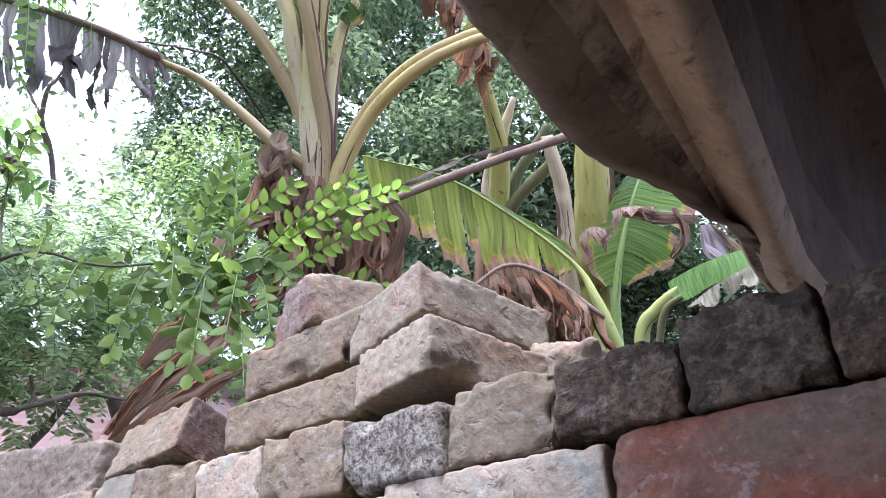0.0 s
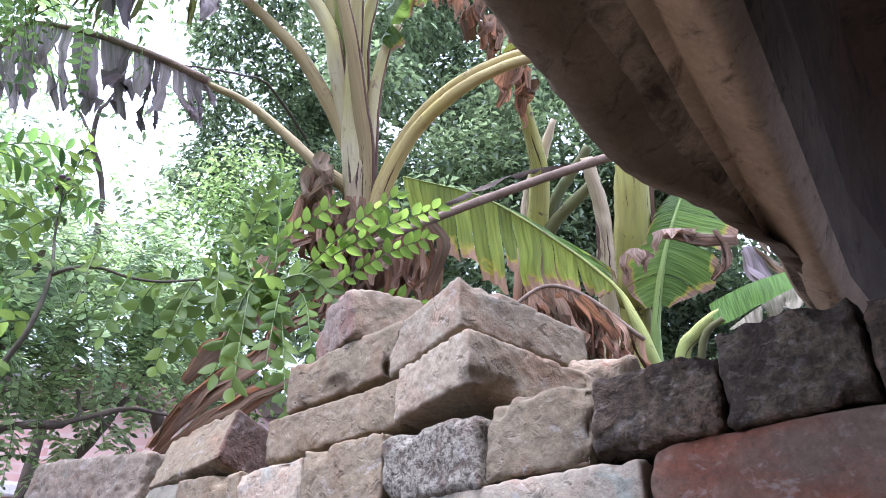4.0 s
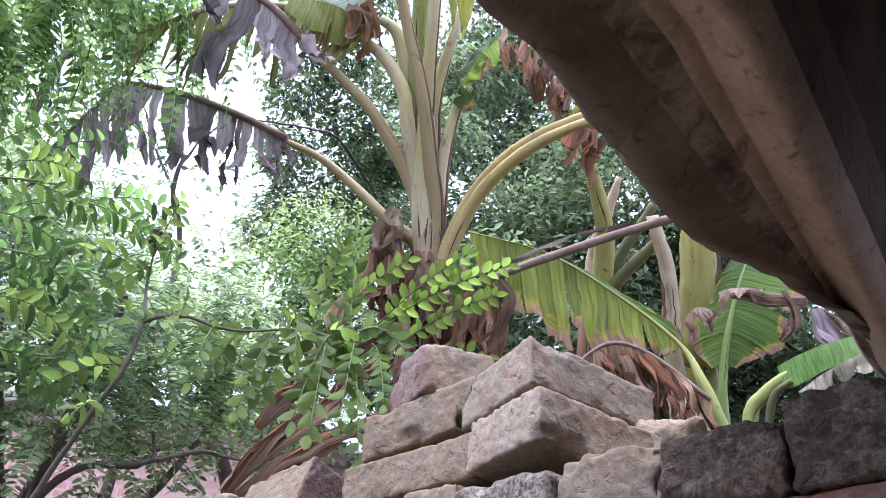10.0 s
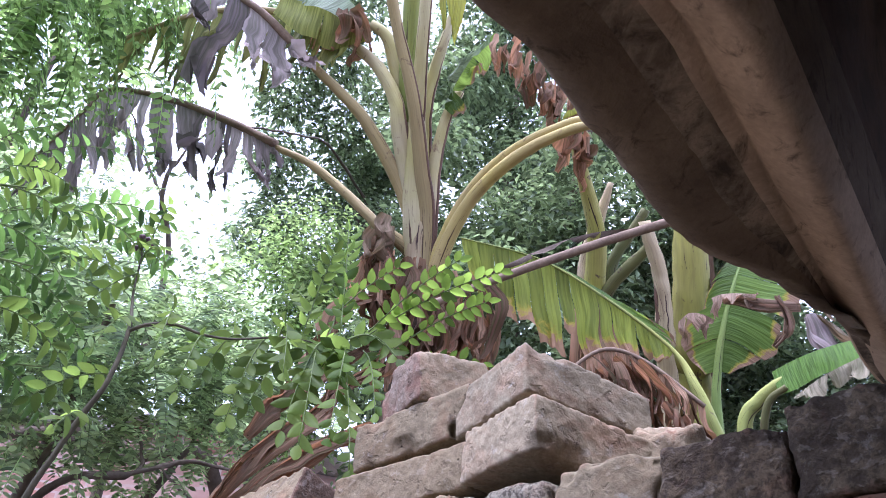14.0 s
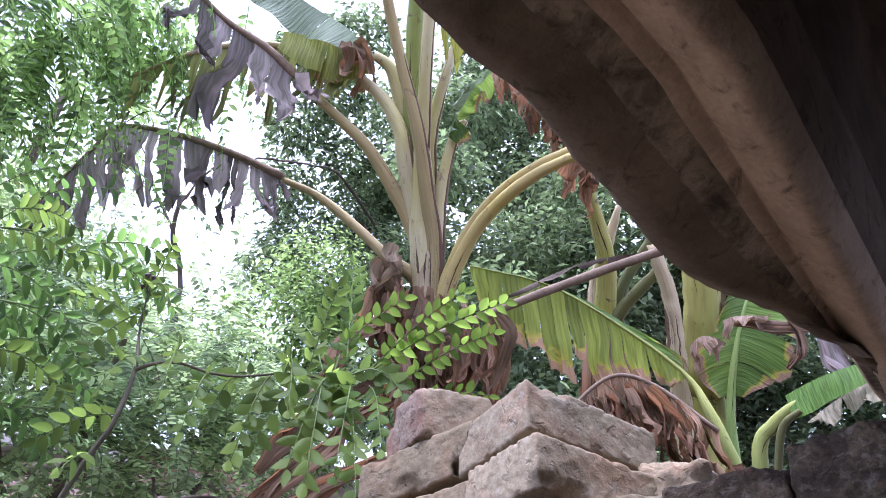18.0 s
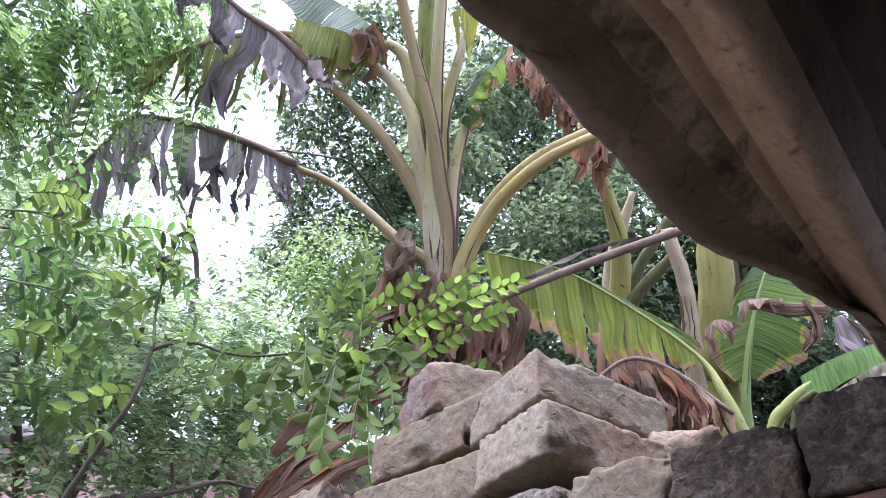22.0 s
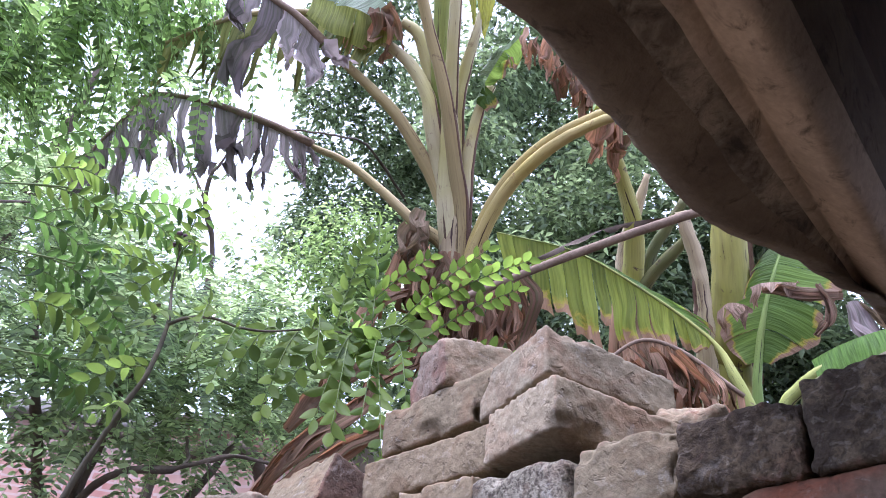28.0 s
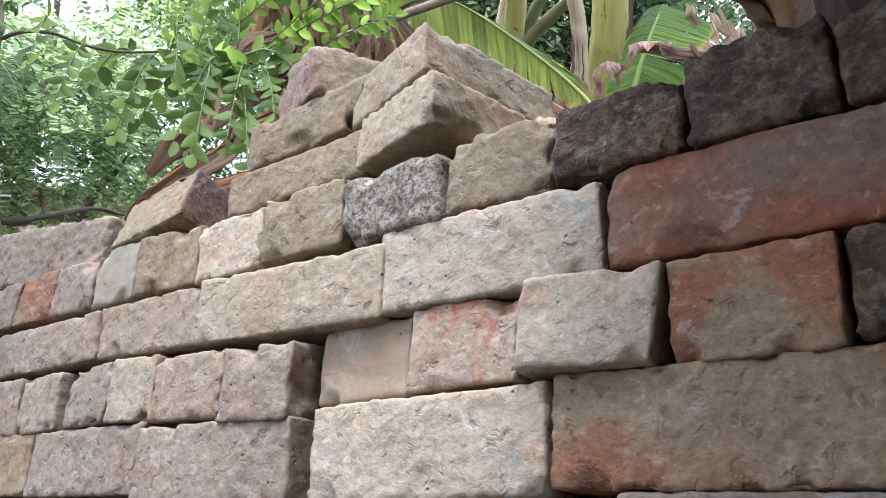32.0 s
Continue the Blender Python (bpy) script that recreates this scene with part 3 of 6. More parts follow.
def course(cells):
    """Bricks of one course: left, right, bottom, top, material, setback of the face, tilt and slant in degrees, further shape."""
    for x0, x1, z0, z1, mat, dy, tilt, slant, *more in cells:
        SEED[0] += 1
        kw = dict(step=0.0034, rough=0.0011, round_r=0.0034, chips=2, warp=0.0012, wear=0.005)
        if mat is DARK:
            kw.update(rough=0.0022, round_r=0.007, warp=0.0022, wear=0.009)
        elif mat is PLASTER or mat is RED:
            kw.update(rough=0.0006, round_r=0.0035, wear=0.004)
        for m in more:
            kw.update(m)
        v, f = rough_box((x1 - x0 + 0.004, 0.115, z1 - z0 + 0.003), SEED[0], **kw)
        k = math.tan(radians(slant))
        v = [Vector((q.x + k * q.z, q.y, q.z)) for q in v]
        ob = mesh_part("brick", v, f, mat, wall)
        ob.matrix_world = pose((x0 + x1) / 2, dy + 0.0575, (z0 + z1) / 2, (SEED[0] * 37 % 21 - 10) * 0.12, -tilt, (SEED[0] * 53 % 19 - 9) * 0.12)
        ob.matrix_parent_inverse = Matrix.Translation(wall.location).inverted()


RUBBED = dict(round_r=0.005, wear=0.011)
course([(-1.45, -1.22, 1.393, 1.466, LIME, 0, 0, 0), (-1.21, -0.98, 1.393, 1.467, DUSTY, 0.005, 0, 0), (-0.97, -0.75, 1.392, 1.466, LIME, 0, 0, 0), (-0.74, -0.53, 1.392, 1.466, PINK, -0.003, 0, 0),
        (-0.522, -0.29, 1.390, 1.460, LIME, 0.002, 0, 0), (-0.28, -0.05, 1.388, 1.460, DUSTY, 0, 0, 0), (-0.04, 0.122, 1.390, 1.465, PINK, 0.004, 0.5, 0), (0.128, 0.338, 1.392, 1.470, LIME, -0.004, 0, 0), (0.344, 0.57, 1.392, 1.466, MIXED, 0, 0, 0)])
course([(-1.43, -1.20, 1.472, 1.545, LIME, 0, 0, 0), (-1.19, -0.97, 1.472, 1.545, DUSTY, 0.003, 0, 0), (-0.962, -0.812, 1.472, 1.545, LIME, 0.003, 0, 0), (-0.806, -0.657, 1.472, 1.546, DUSTY, -0.004, 0, 2),
        (-0.652, -0.424, 1.473, 1.547, LIME, -0.006, 0.5, 3), (-0.408, -0.182, 1.462, 1.538, LIME, -0.018, 0, -2), (-0.161, 0.073, 1.467, 1.546, PALE, -0.006, 1.2, 0),
        (0.077, 0.318, 1.473, 1.553, MIXED, -0.002, -0.4, 1, RUBBED), (0.324, 0.55, 1.473, 1.552, DARK, 0.003, 0, 0)])
course([(-1.30, -1.18, 1.551, 1.622, LIME, 0, 0, 0), (-1.175, -1.02, 1.551, 1.622, DUSTY, 0, 0, 0), (-1.012, -0.87, 1.550, 1.622, LIME, 0.002, 0, 0), (-0.862, -0.712, 1.548, 1.620, LIME, -0.006, 0, 0),
        (-0.705, -0.614, 1.548, 1.618, LIME, -0.008, 3, 0, RUBBED), (-0.586, -0.504, 1.551, 1.620, LIME, -0.008, 2, 8, RUBBED), (-0.497, -0.414, 1.549, 1.620, PINK, -0.010, -2, -4),
        (-0.407, -0.291, 1.544, 1.612, LIME, -0.014, -1, -2, RUBBED), (-0.278, -0.183, 1.538, 1.608, LIME, -0.022, -1, 3), (-0.170, -0.066, 1.551, 1.619, PLASTER, 0.006, 1, 4),
        (-0.058, 0.045, 1.553, 1.621, FLAKED, -0.002, 1, 4), (0.055, 0.162, 1.556, 1.624, PALE, -0.014, -1, 8), (0.171, 0.278, 1.554, 1.625, MIXED, -0.006, 0.8, 1), (0.285, 0.39, 1.561, 1.628, DARK, -0.002, 0, 0), (0.396, 0.62, 1.561, 1.628, DUSTY, 0, 0, 0)])
course([(-1.33, -1.10, 1.630, 1.690, LIME, 0, 0, 0), (-1.09, -0.815, 1.630, 1.690, LIME, 0.002, 0, 0), (-0.806, -0.558, 1.630, 1.690, LIME, -0.004, 0.6, -8), (-0.551, -0.361, 1.628, 1.692, LIME, -0.004, -0.5, -8),
        (-0.348, -0.092, 1.620, 1.689, PINK, -0.012, -1.0, -2), (-0.094, 0.119, 1.626, 1.700, PALE, -0.006, 0.8, -1), (0.124, 0.352, 1.632, 1.708, RED, 0.0, 0.8, 0, dict(cuts=((-0.42, -1, -1, 0.030),))), (0.358, 0.59, 1.634, 1.711, RED, 0.002, 0, 0)])
course([(-1.22, -1.11, 1.702, 1.764, LIME, 0.01, 0, 0), (-1.10, -0.985, 1.702, 1.764, DUSTY, 0.008, 0, 0), (-0.978, -0.896, 1.702, 1.766, LIME, 0.004, 0, 0), (-0.888, -0.806, 1.704, 1.772, LIME, 0.004, 0, 8),
        (-0.797, -0.702, 1.703, 1.771, MIXED, 0.002, 0, 5), (-0.698, -0.600, 1.703, 1.770, LIME, 0.002, 0, 5), (-0.598, -0.514, 1.704, 1.778, PLASTER, 0.004, 0, 2), (-0.504, -0.386, 1.702, 1.774, DUSTY, 0.0, -2, -3),
        (-0.376, -0.272, 1.698, 1.765, PALE, -0.004, 1.5, -2), (-0.268, -0.155, 1.702, 1.772, DUSTY, -0.004, -0.5, -2), (-0.146, -0.030, 1.699, 1.766, LICHEN, -0.010, 0, -4, dict(round_r=0.008)),
        (-0.027, 0.076, 1.705, 1.773, DUSTY, -0.004, 0, 3, RUBBED), (0.081, 0.186, 1.708, 1.771, DARK, -0.006, 1.5, 5), (0.191, 0.290, 1.711, 1.786, DARK, -0.004, 2.5, -1), (0.297, 0.41, 1.716, 1.788, DARK, -0.002, 1, 0), (0.418, 0.63, 1.718, 1.788, DARK, 0, 0, 0)])


def lower_bricks():
    """The courses below, which stay out of view: one joined mesh."""
    chunks = []
    for c in range(17):
        z0 = 0.0 + c * 0.082
        for k in range(20):
            x0 = -2.2 + (c % 2) * 0.115 + k * 0.235
            v, f = rough_box((0.228, 0.1, 0.076), c * 50 + k, step=0.03, chips=0)
            o = Vector((x0, 0.055, z0 + 0.04))
            chunks.append(([q + o for q in v], f, [(0, 0)] * len(v)))
    v, f, u = joined(chunks)
    ob = mesh_part("brickwork", v, f, DUSTY, wall)
    tagged(ob, kind="stuff")
    ob.matrix_parent_inverse = Matrix.Translation(wall.location).inverted()


lower_bricks()


def far_courses():
    chunks = []
    for c in range(5):
        z0 = 1.395 + c * 0.0795
        for k in range(14):
            for x0 in (-1.62 - k * 0.24 - (c % 2) * 0.1, 0.68 + k * 0.24 + (c % 2) * 0.08):
                if -2.3 < x0 < 2.1:
                    v, f = rough_box((0.23, 0.1, 0.074), c * 70 + k, step=0.025, chips=1)
                    o = Vector((x0 + 0.11, 0.055, z0 + 0.037))
                    chunks.append(([q + o for q in v], f, [(0, 0)] * len(v)))
    v, f, u = joined(chunks)
    ob = mesh_part("brickwork", v, f, LIME, wall)
    tagged(ob, kind="stuff")
    ob.matrix_parent_inverse = Matrix.Translation(wall.location).inverted()


far_courses()


# loose bricks lying on the broken top of the wall
def loose(size, corner, yaw, mat, label, seed, tip=(0, 0), end=None, near=None, **kw):
    """A brick whose near lower corner stands at corner; its long side runs off at yaw degrees, its end to the left of
    that.
    end, near: the material of a broken far or near end, which shows the darker core; near also carries shade in its
    tone."""
    m = Matrix.Translation(corner) @ pose(0, 0, 0, tip[0], tip[1], yaw)
    shape = dict(step=0.0032, rough=0.0011, round_r=0.0036, chips=2, warp=0.0016, wear=0.006)
    shape.update(kw)
    v, f = rough_box(size, seed, **shape)
    ob = mesh_part("loose_brick", v, f, mat, None)
    for core, way in ((end, 1), (near, -1)):
        if core:
            ob.data.materials.append(core)
            for q in ob.data.polygons:
                if q.center.x * way > size[0] / 2 - 0.008 + 0.005 * noise.noise(q.center * 90) and q.normal.x * way > 0.35:
                    q.material_index = len(ob.data.materials) - 1
    ob.matrix_world = m @ Matrix.Translation((size[0] / 2, size[1] / 2, size[2] / 2))
    return tagged(ob, label, "brick", "loose bricks on the wall")


loose((0.215, 0.11, 0.052), (-0.368, 0.018, 1.780), 0, DUSTY, "buff worn brick bedded flat on the wall top", 11, (0, -1.5))
loose((0.185, 0.11, 0.060), (-0.346, 0.024, 1.838), 1.0, DUSTY, "buff worn brick with a blackened end", 12, (0, -4.5), DARK, cuts=((1, -1, -1, 0.04), (-0.1, -1, -1, 0.026)))
loose((0.185, 0.126, 0.058), (-0.036, -0.020, 1.794), 75, PINK, "pinkish weathered brick jutting out over the wall", 13, (-3, 3), cuts=((-1, -1, -1, 0.018),))
loose((0.178, 0.130, 0.060), (-0.058, -0.006, 1.862), 75, PINK, "pinkish brick lying uppermost with a chipped corner", 14, (-7, 3), cuts=((-1, 1, 1, 0.028),))
loose((0.14, 0.100, 0.068), (-0.236, 0.016, 1.908), 72, PINK, "broken pink half brick on the wall top", 15, (-4, -5), near=RED_SHADED_END, round_r=0.005, warp=0.003, cuts=((-1, 1, 1, 0.035), (1, -1, 1, 0.04)))
loose((0.075, 0.09, 0.085), (-0.030, 0.118, 1.790), 14, PINK, "rounded pink brick stub behind the others", 16, (0, 10), rough=0.003, round_r=0.026)
loose((0.150, 0.072, 0.074), (-0.572, 0.000, 1.778), -3, DUSTY, "grey-brown brick set askew with a dark ridged end", 17, (-18, -5), CORE, round_r=0.004)
loose((0.33, 0.13, 0.095), (-0.955, 0.010, 1.782), 1, LIME, "rough buff block with a ridged broken face", 18, (0, 6), rough=0.0022, round_r=0.009)


# ---- plants: leaves ----
def blade(name, rib, widths, out, material, parent, label="", strips=14, gap=0.15, ragged=0.15, droop=0.3, sway=0.04, seed=0, cells=(4, 9), wave=0.006, join=0.0, crumple=0.02):
    """One half of a banana leaf: strips that hang from the rib, torn apart more towards the margin."""
    rng = random.Random(seed)
    curve = spline(rib, 81)
    out = Vector(out).normalized()
    verts, faces, uvs = [], [], []
    ni, nj = cells
    cuts = [0.0]
    for s in range(strips):
        cuts.append(cuts[-1] + rng.uniform(0.5, 1.5) if join else cuts[-1] + 1)
    cuts = [c / cuts[-1] for c in cuts]
    for s in range(strips):
        a, b = cuts[s], cuts[s + 1]
        mid = a + (b - a) * (rng.uniform(0.2, 0.8) if join else 0.5)
        lean = Vector((rng.uniform(-1, 1), rng.uniform(-1, 1), rng.uniform(-0.4, 0.4))) * sway
        long = 1 + rng.uniform(-ragged, ragged)
        twist = rng.uniform(-1, 1)
        g = min(0.92, gap * rng.uniform(0.3, 1.7))
        start = join * rng.uniform(0.3, 1.6)
        base = len(verts)
        for i in range(ni + 1):
            for j in range(nj + 1):
                v = j / nj
                e = max(0.0, (v - start) / (1 - start)) ** 0.8 if start < 1 else 0.0
                t = mid + (a + (b - a) * i / ni - mid) * (1 - g * e)
                x = t * (len(curve) - 1)
                k = min(int(x), len(curve) - 2)
                c = curve[k].lerp(curve[k + 1], x - k)
                y = t * (len(widths) - 1)
                q = min(int(y), len(widths) - 2)
                w = (widths[q] + (widths[q + 1] - widths[q]) * (y - q)) * long
                if join:
                    w *= 1 - 0.35 * abs(i / ni - 0.5) * rng.uniform(0, 2) * v
                d = out.lerp(Vector((0, 0, -1)), min(1, droop * v)).normalized()
                p = c + d * w * v + lean * v * v + out.cross(Vector((0, 0, 1))) * (0.02 * twist * (i / ni - 0.5) * v)
                p += noise.noise_vector(p * 9 + Vector((seed, s if join else 0, 0))) * crumple * v
                if join:
                    p += noise.noise_vector(p * 32) * crumple * 0.5 * v
                p += Vector((0.5, -0.6, 0.4)) * (wave * math.sin(i / ni * math.pi * 2 + s) * v)
                verts.append(p)
                uvs.append((t * 1.0 + s * 0.01, v))
        for i in range(ni):
            for j in range(nj):
                o = base + i * (nj + 1) + j
                faces.append((o, o + 1, o + nj + 2, o + nj + 1))
    return mesh_part(name, verts, faces, material, parent, label, uvs)


def tatters(name, tops, n, length, width, material, parent, label="", seed=0, spread=0.05, lean=(0, 0, 0)):
    """Dry leaf shreds: crumpled strips that hang from points along a line."""
    rng = random.Random(seed)
    line = spline(tops, 30) if len(tops) > 1 else [Vector(tops[0])] * 30
    verts, faces, uvs = [], [], []
    for s in range(n):
        c = line[rng.randrange(30)] + Vector((rng.uniform(-1, 1), rng.uniform(-1, 1), rng.uniform(-1, 1))) * spread
        L, w = length * rng.uniform(0.5, 1.2), width * rng.uniform(0.5, 1.3)
        ang = rng.uniform(0, math.pi)
        side = Vector((math.cos(ang), math.sin(ang), rng.uniform(-0.3, 0.3)))
        drift = Vector((rng.uniform(-1, 1), rng.uniform(-1, 1), 0)) * 0.35 + Vector(lean)
        base, nj, turn = len(verts), 10, rng.uniform(-1.2, 1.2)
        for j in range(nj + 1):
            v = j / nj
            p = c + (Vector((0, 0, -1)) + drift * (1 - 0.5 * v)).normalized() * L * v + noise.noise_vector(c * 7 + Vector((v * 2.5, s * 3.1, seed))) * 0.3 * L * v + Vector((drift.y, -drift.x, 0)) * 0.12 * L * math.sin(v * 4 + s)
            sd = Matrix.Rotation(turn * v, 3, "Z") @ side
            half = w * (0.35 + 0.65 * math.sin(math.pi * min(1, v * 0.85 + 0.15))) * 0.5
            fold = Vector((-sd.y, sd.x, 0)) * half * 0.7 * math.sin(s + v * 5)
            verts += [p - sd * half, p + fold, p + sd * half]
            uvs += [(s * 0.13, v), (s * 0.13 + 0.04, v), (s * 0.13 + 0.08, v)]
        for j in range(nj):
            for k in range(2):
                o = base + j * 3 + k
                faces.append((o, o + 1, o + 4, o + 3))
    return mesh_part(name, verts, faces, material, parent, label, uvs)


def ribbon(name, pts, widths, material, parent, label="", seed=0, twist=1.2, strands=3):
    """A dry leaf creased lengthwise into a few twisted strands."""
    rng = random.Random(seed)
    curve = spline(pts, 25)
    verts, faces, uvs = [], [], []
    for s in range(strands):
        ph, base = rng.uniform(0, 6), len(verts)
        shift = Vector((rng.uniform(-1, 1), rng.uniform(-1, 1), rng.uniform(-1, 1))) * widths[0] * 0.35
        for k, c in enumerate(curve):
            v = k / 24
            tan = (curve[min(k + 1, 24)] - curve[max(k - 1, 0)]).normalized()
            a = tan.cross(Vector((0.3, 0.2, 1))).normalized()
            b = a.cross(tan)
            y = v * (len(widths) - 1)
            q = min(int(y), len(widths) - 2)
            w = (widths[q] + (widths[q + 1] - widths[q]) * (y - q)) * 0.5
            c = c + shift * (0.3 + v) + noise.noise_vector(c * 12 + Vector((seed, s, 0))) * 0.012
            for e, fold in ((-1, 0), (-0.4, 0.35), (0.2, -0.25), (1, 0.2)):
                ang = ph + twist * v
                verts.append(c + (a * math.cos(ang) + b * math.sin(ang)) * w * e + (b * math.cos(ang) - a * math.sin(ang)) * w * fold)
                uvs.append((e * 0.1 + s * 0.3, v))
        for k in range(24):
            for m in range(3):
                o = base + k * 4 + m
                faces.append((o, o + 1, o + 5, o + 4))
    return mesh_part(name, verts, faces, material, parent, label, uvs)


def leaf_cloud(name, clumps, per, size, material, parent, label="", seed=0, aspect=0.45, flat=0.5, shell=0.55):
    """Many small folded leaves round clump centres (x, y, z, radius)."""
    rng = np.random.default_rng(seed)
    cs = np.array(clumps, dtype=float)
    n = len(cs) * per
    c = np.repeat(cs, per, axis=0)
    d = rng.normal(size=(n, 3))
    d /= np.linalg.norm(d, axis=1, keepdims=True)
    rad = c[:, 3:4] * (shell + (1 - shell) * rng.random((n, 1))) * rng.random((n, 1)) ** 0.25
    pos = c[:, :3] + d * rad * np.array([1, 1, 0.8])
    nor = rng.normal(size=(n, 3)) * flat + np.array([0, 0, 1.0]) + 0.5 * d
    nor /= np.linalg.norm(nor, axis=1, keepdims=True)
    ax = rng.normal(size=(n, 3)) + d * 0.9 + np.array([0, 0, -0.6])
    ax -= nor * (ax * nor).sum(1, keepdims=True)
    ax /= np.linalg.norm(ax, axis=1, keepdims=True)
    sd = np.cross(nor, ax)
    L = size * rng.uniform(0.6, 1.25, (n, 1))
    w = L * aspect * 0.5
    lift = nor * w * 0.45
    quad = np.stack([pos, pos + ax * L * 0.45 + sd * w + lift, pos + ax * L - nor * L * 0.12, pos + ax * L * 0.45 - sd * w + lift], 1)
    verts = quad.reshape(-1, 3)
    b = np.arange(n) * 4
    tri = np.concatenate([np.stack([b, b + 1, b + 2], 1), np.stack([b, b + 2, b + 3], 1)])
    me = bpy.data.meshes.new(name)
    me.vertices.add(len(verts))
    me.vertices.foreach_set("co", verts.astype(np.float32).ravel())
    me.loops.add(len(tri) * 3)
    me.loops.foreach_set("vertex_index", tri.astype(np.int32).ravel())
    me.polygons.add(len(tri))
    me.polygons.foreach_set("loop_start", (np.arange(len(tri)) * 3).astype(np.int32))
    me.update()
    me.validate()
    me.materials.append(material)
    ob = new(name, me)
    ob.parent = parent
    return tagged(ob, label)


def frond_data(base, way, length, pairs, leaf, wide, droop, rng, stalk=0.0016):
    """A pinnate leaf: bent rachis with folded oval leaflets set alternately along it."""
    base, way = Vector(base), Vector(way).normalized()
    side = way.cross(Vector((0, 0, 1)))
    side = side.normalized() if side.length > 0.05 else Vector((1, 0, 0))
    pts = []
    for k in range(9):
        u = k / 8
        pts.append(base + way * length * u * (1 - 0.25 * droop * u) + Vector((0, 0, -1)) * droop * length * 0.75 * u * u)
    verts, faces = [], []
    v, f, _ = tube_data(pts, [stalk, stalk * 0.5], 4, 0, 0, 9)
    verts += v
    faces += f
    for i in range(pairs * 2 + 1):
        u = 0.1 + 0.9 * i / (pairs * 2)
        x = u * 8
        k = min(int(x), 7)
        c = pts[k].lerp(pts[k + 1], x - k)
        tan = (pts[k + 1] - pts[k]).normalized()
        up = side.cross(tan).normalized()
        sgn = 1 if i % 2 else -1
        last = i == pairs * 2
        d = (tan if last else (side * sgn + tan * rng.uniform(0.25, 0.6) + up * rng.uniform(-0.35, 0.25))).normalized()
        s = leaf * (0.55 + 0.6 * math.sin(math.pi * min(0.95, 0.2 + 0.75 * u))) * rng.uniform(0.8, 1.15)
        across = d.cross(up).normalized()
        n = across.cross(d).normalized()
        w = s * wide * 0.5
        dip = rng.uniform(0.05, 0.25)
        o = len(verts)
        fold = n * w * rng.uniform(0.05, 0.25)
        verts.append(c)
        for along, wd in ((0.2, 0.8), (0.48, 1.0), (0.78, 0.68), (1.0, 0.0), (0.78, -0.68), (0.48, -1.0), (0.2, -0.8)):
            verts.append(c + d * s * along - across * w * wd + (fold if wd else fold * 0) * abs(wd) - n * s * dip * along * along)
        verts.append(c + d * s * 0.5 - n * s * dip * 0.3)
        faces += [(o + k, o + (k + 1) % 8, o + 8) for k in range(8)]
    return verts, faces, [(0, 0)] * len(verts)


def fronds(name, sets, material, parent, label="", seed=0):
    """sets: (base, way, spread, count, length, pairs, leaflet, wide, droop)."""
    rng = random.Random(seed)
    chunks = []
    for base, way, spread, count, length, pairs, leaf, wide, droop in sets:
        for _ in range(count):
            b = Vector(base) + Vector((rng.gauss(0, 1), rng.gauss(0, 1), rng.gauss(0, 0.8))) * spread * 0.45
            d = Vector(way).normalized() + Vector((rng.gauss(0, 1), rng.gauss(0, 1), rng.gauss(0, 0.6))) * (0.10 if spread < 0.01 else 0.35 if spread < 0.04 else 0.8)
            chunks.append(frond_data(b, d, length * rng.uniform(0.7, 1.15), pairs, leaf, wide, droop * rng.uniform(0.6, 1.4), rng))
    v, f, _ = joined(chunks)
    return mesh_part(name, v, f, material, parent, label, None, False)


def leaflet_mesh(name, bend, fold):
    """One pointed oval leaflet of unit length along x, folded on its midrib and arched."""
    verts, faces = [], []
    for u, w in ((0.0, 0.02), (0.10, 0.62), (0.28, 0.95), (0.5, 1.0), (0.72, 0.74), (0.88, 0.38), (1.0, 0.02)):
        z = -bend * u * u
        verts += [(u, 0.5 * w, z + fold * w), (u, 0, z), (u, -0.5 * w, z + fold * w)]
    for k in range(6):
        o = k * 3
        faces += [(o, o + 1, o + 4, o + 3), (o + 1, o + 2, o + 5, o + 4)]
    me = bpy.data.meshes.new(name)
    me.from_pydata(verts, [], faces)
    me.polygons.foreach_set("use_smooth", np.ones(len(me.polygons), dtype=bool))
    return me


LEAFLETS = {}


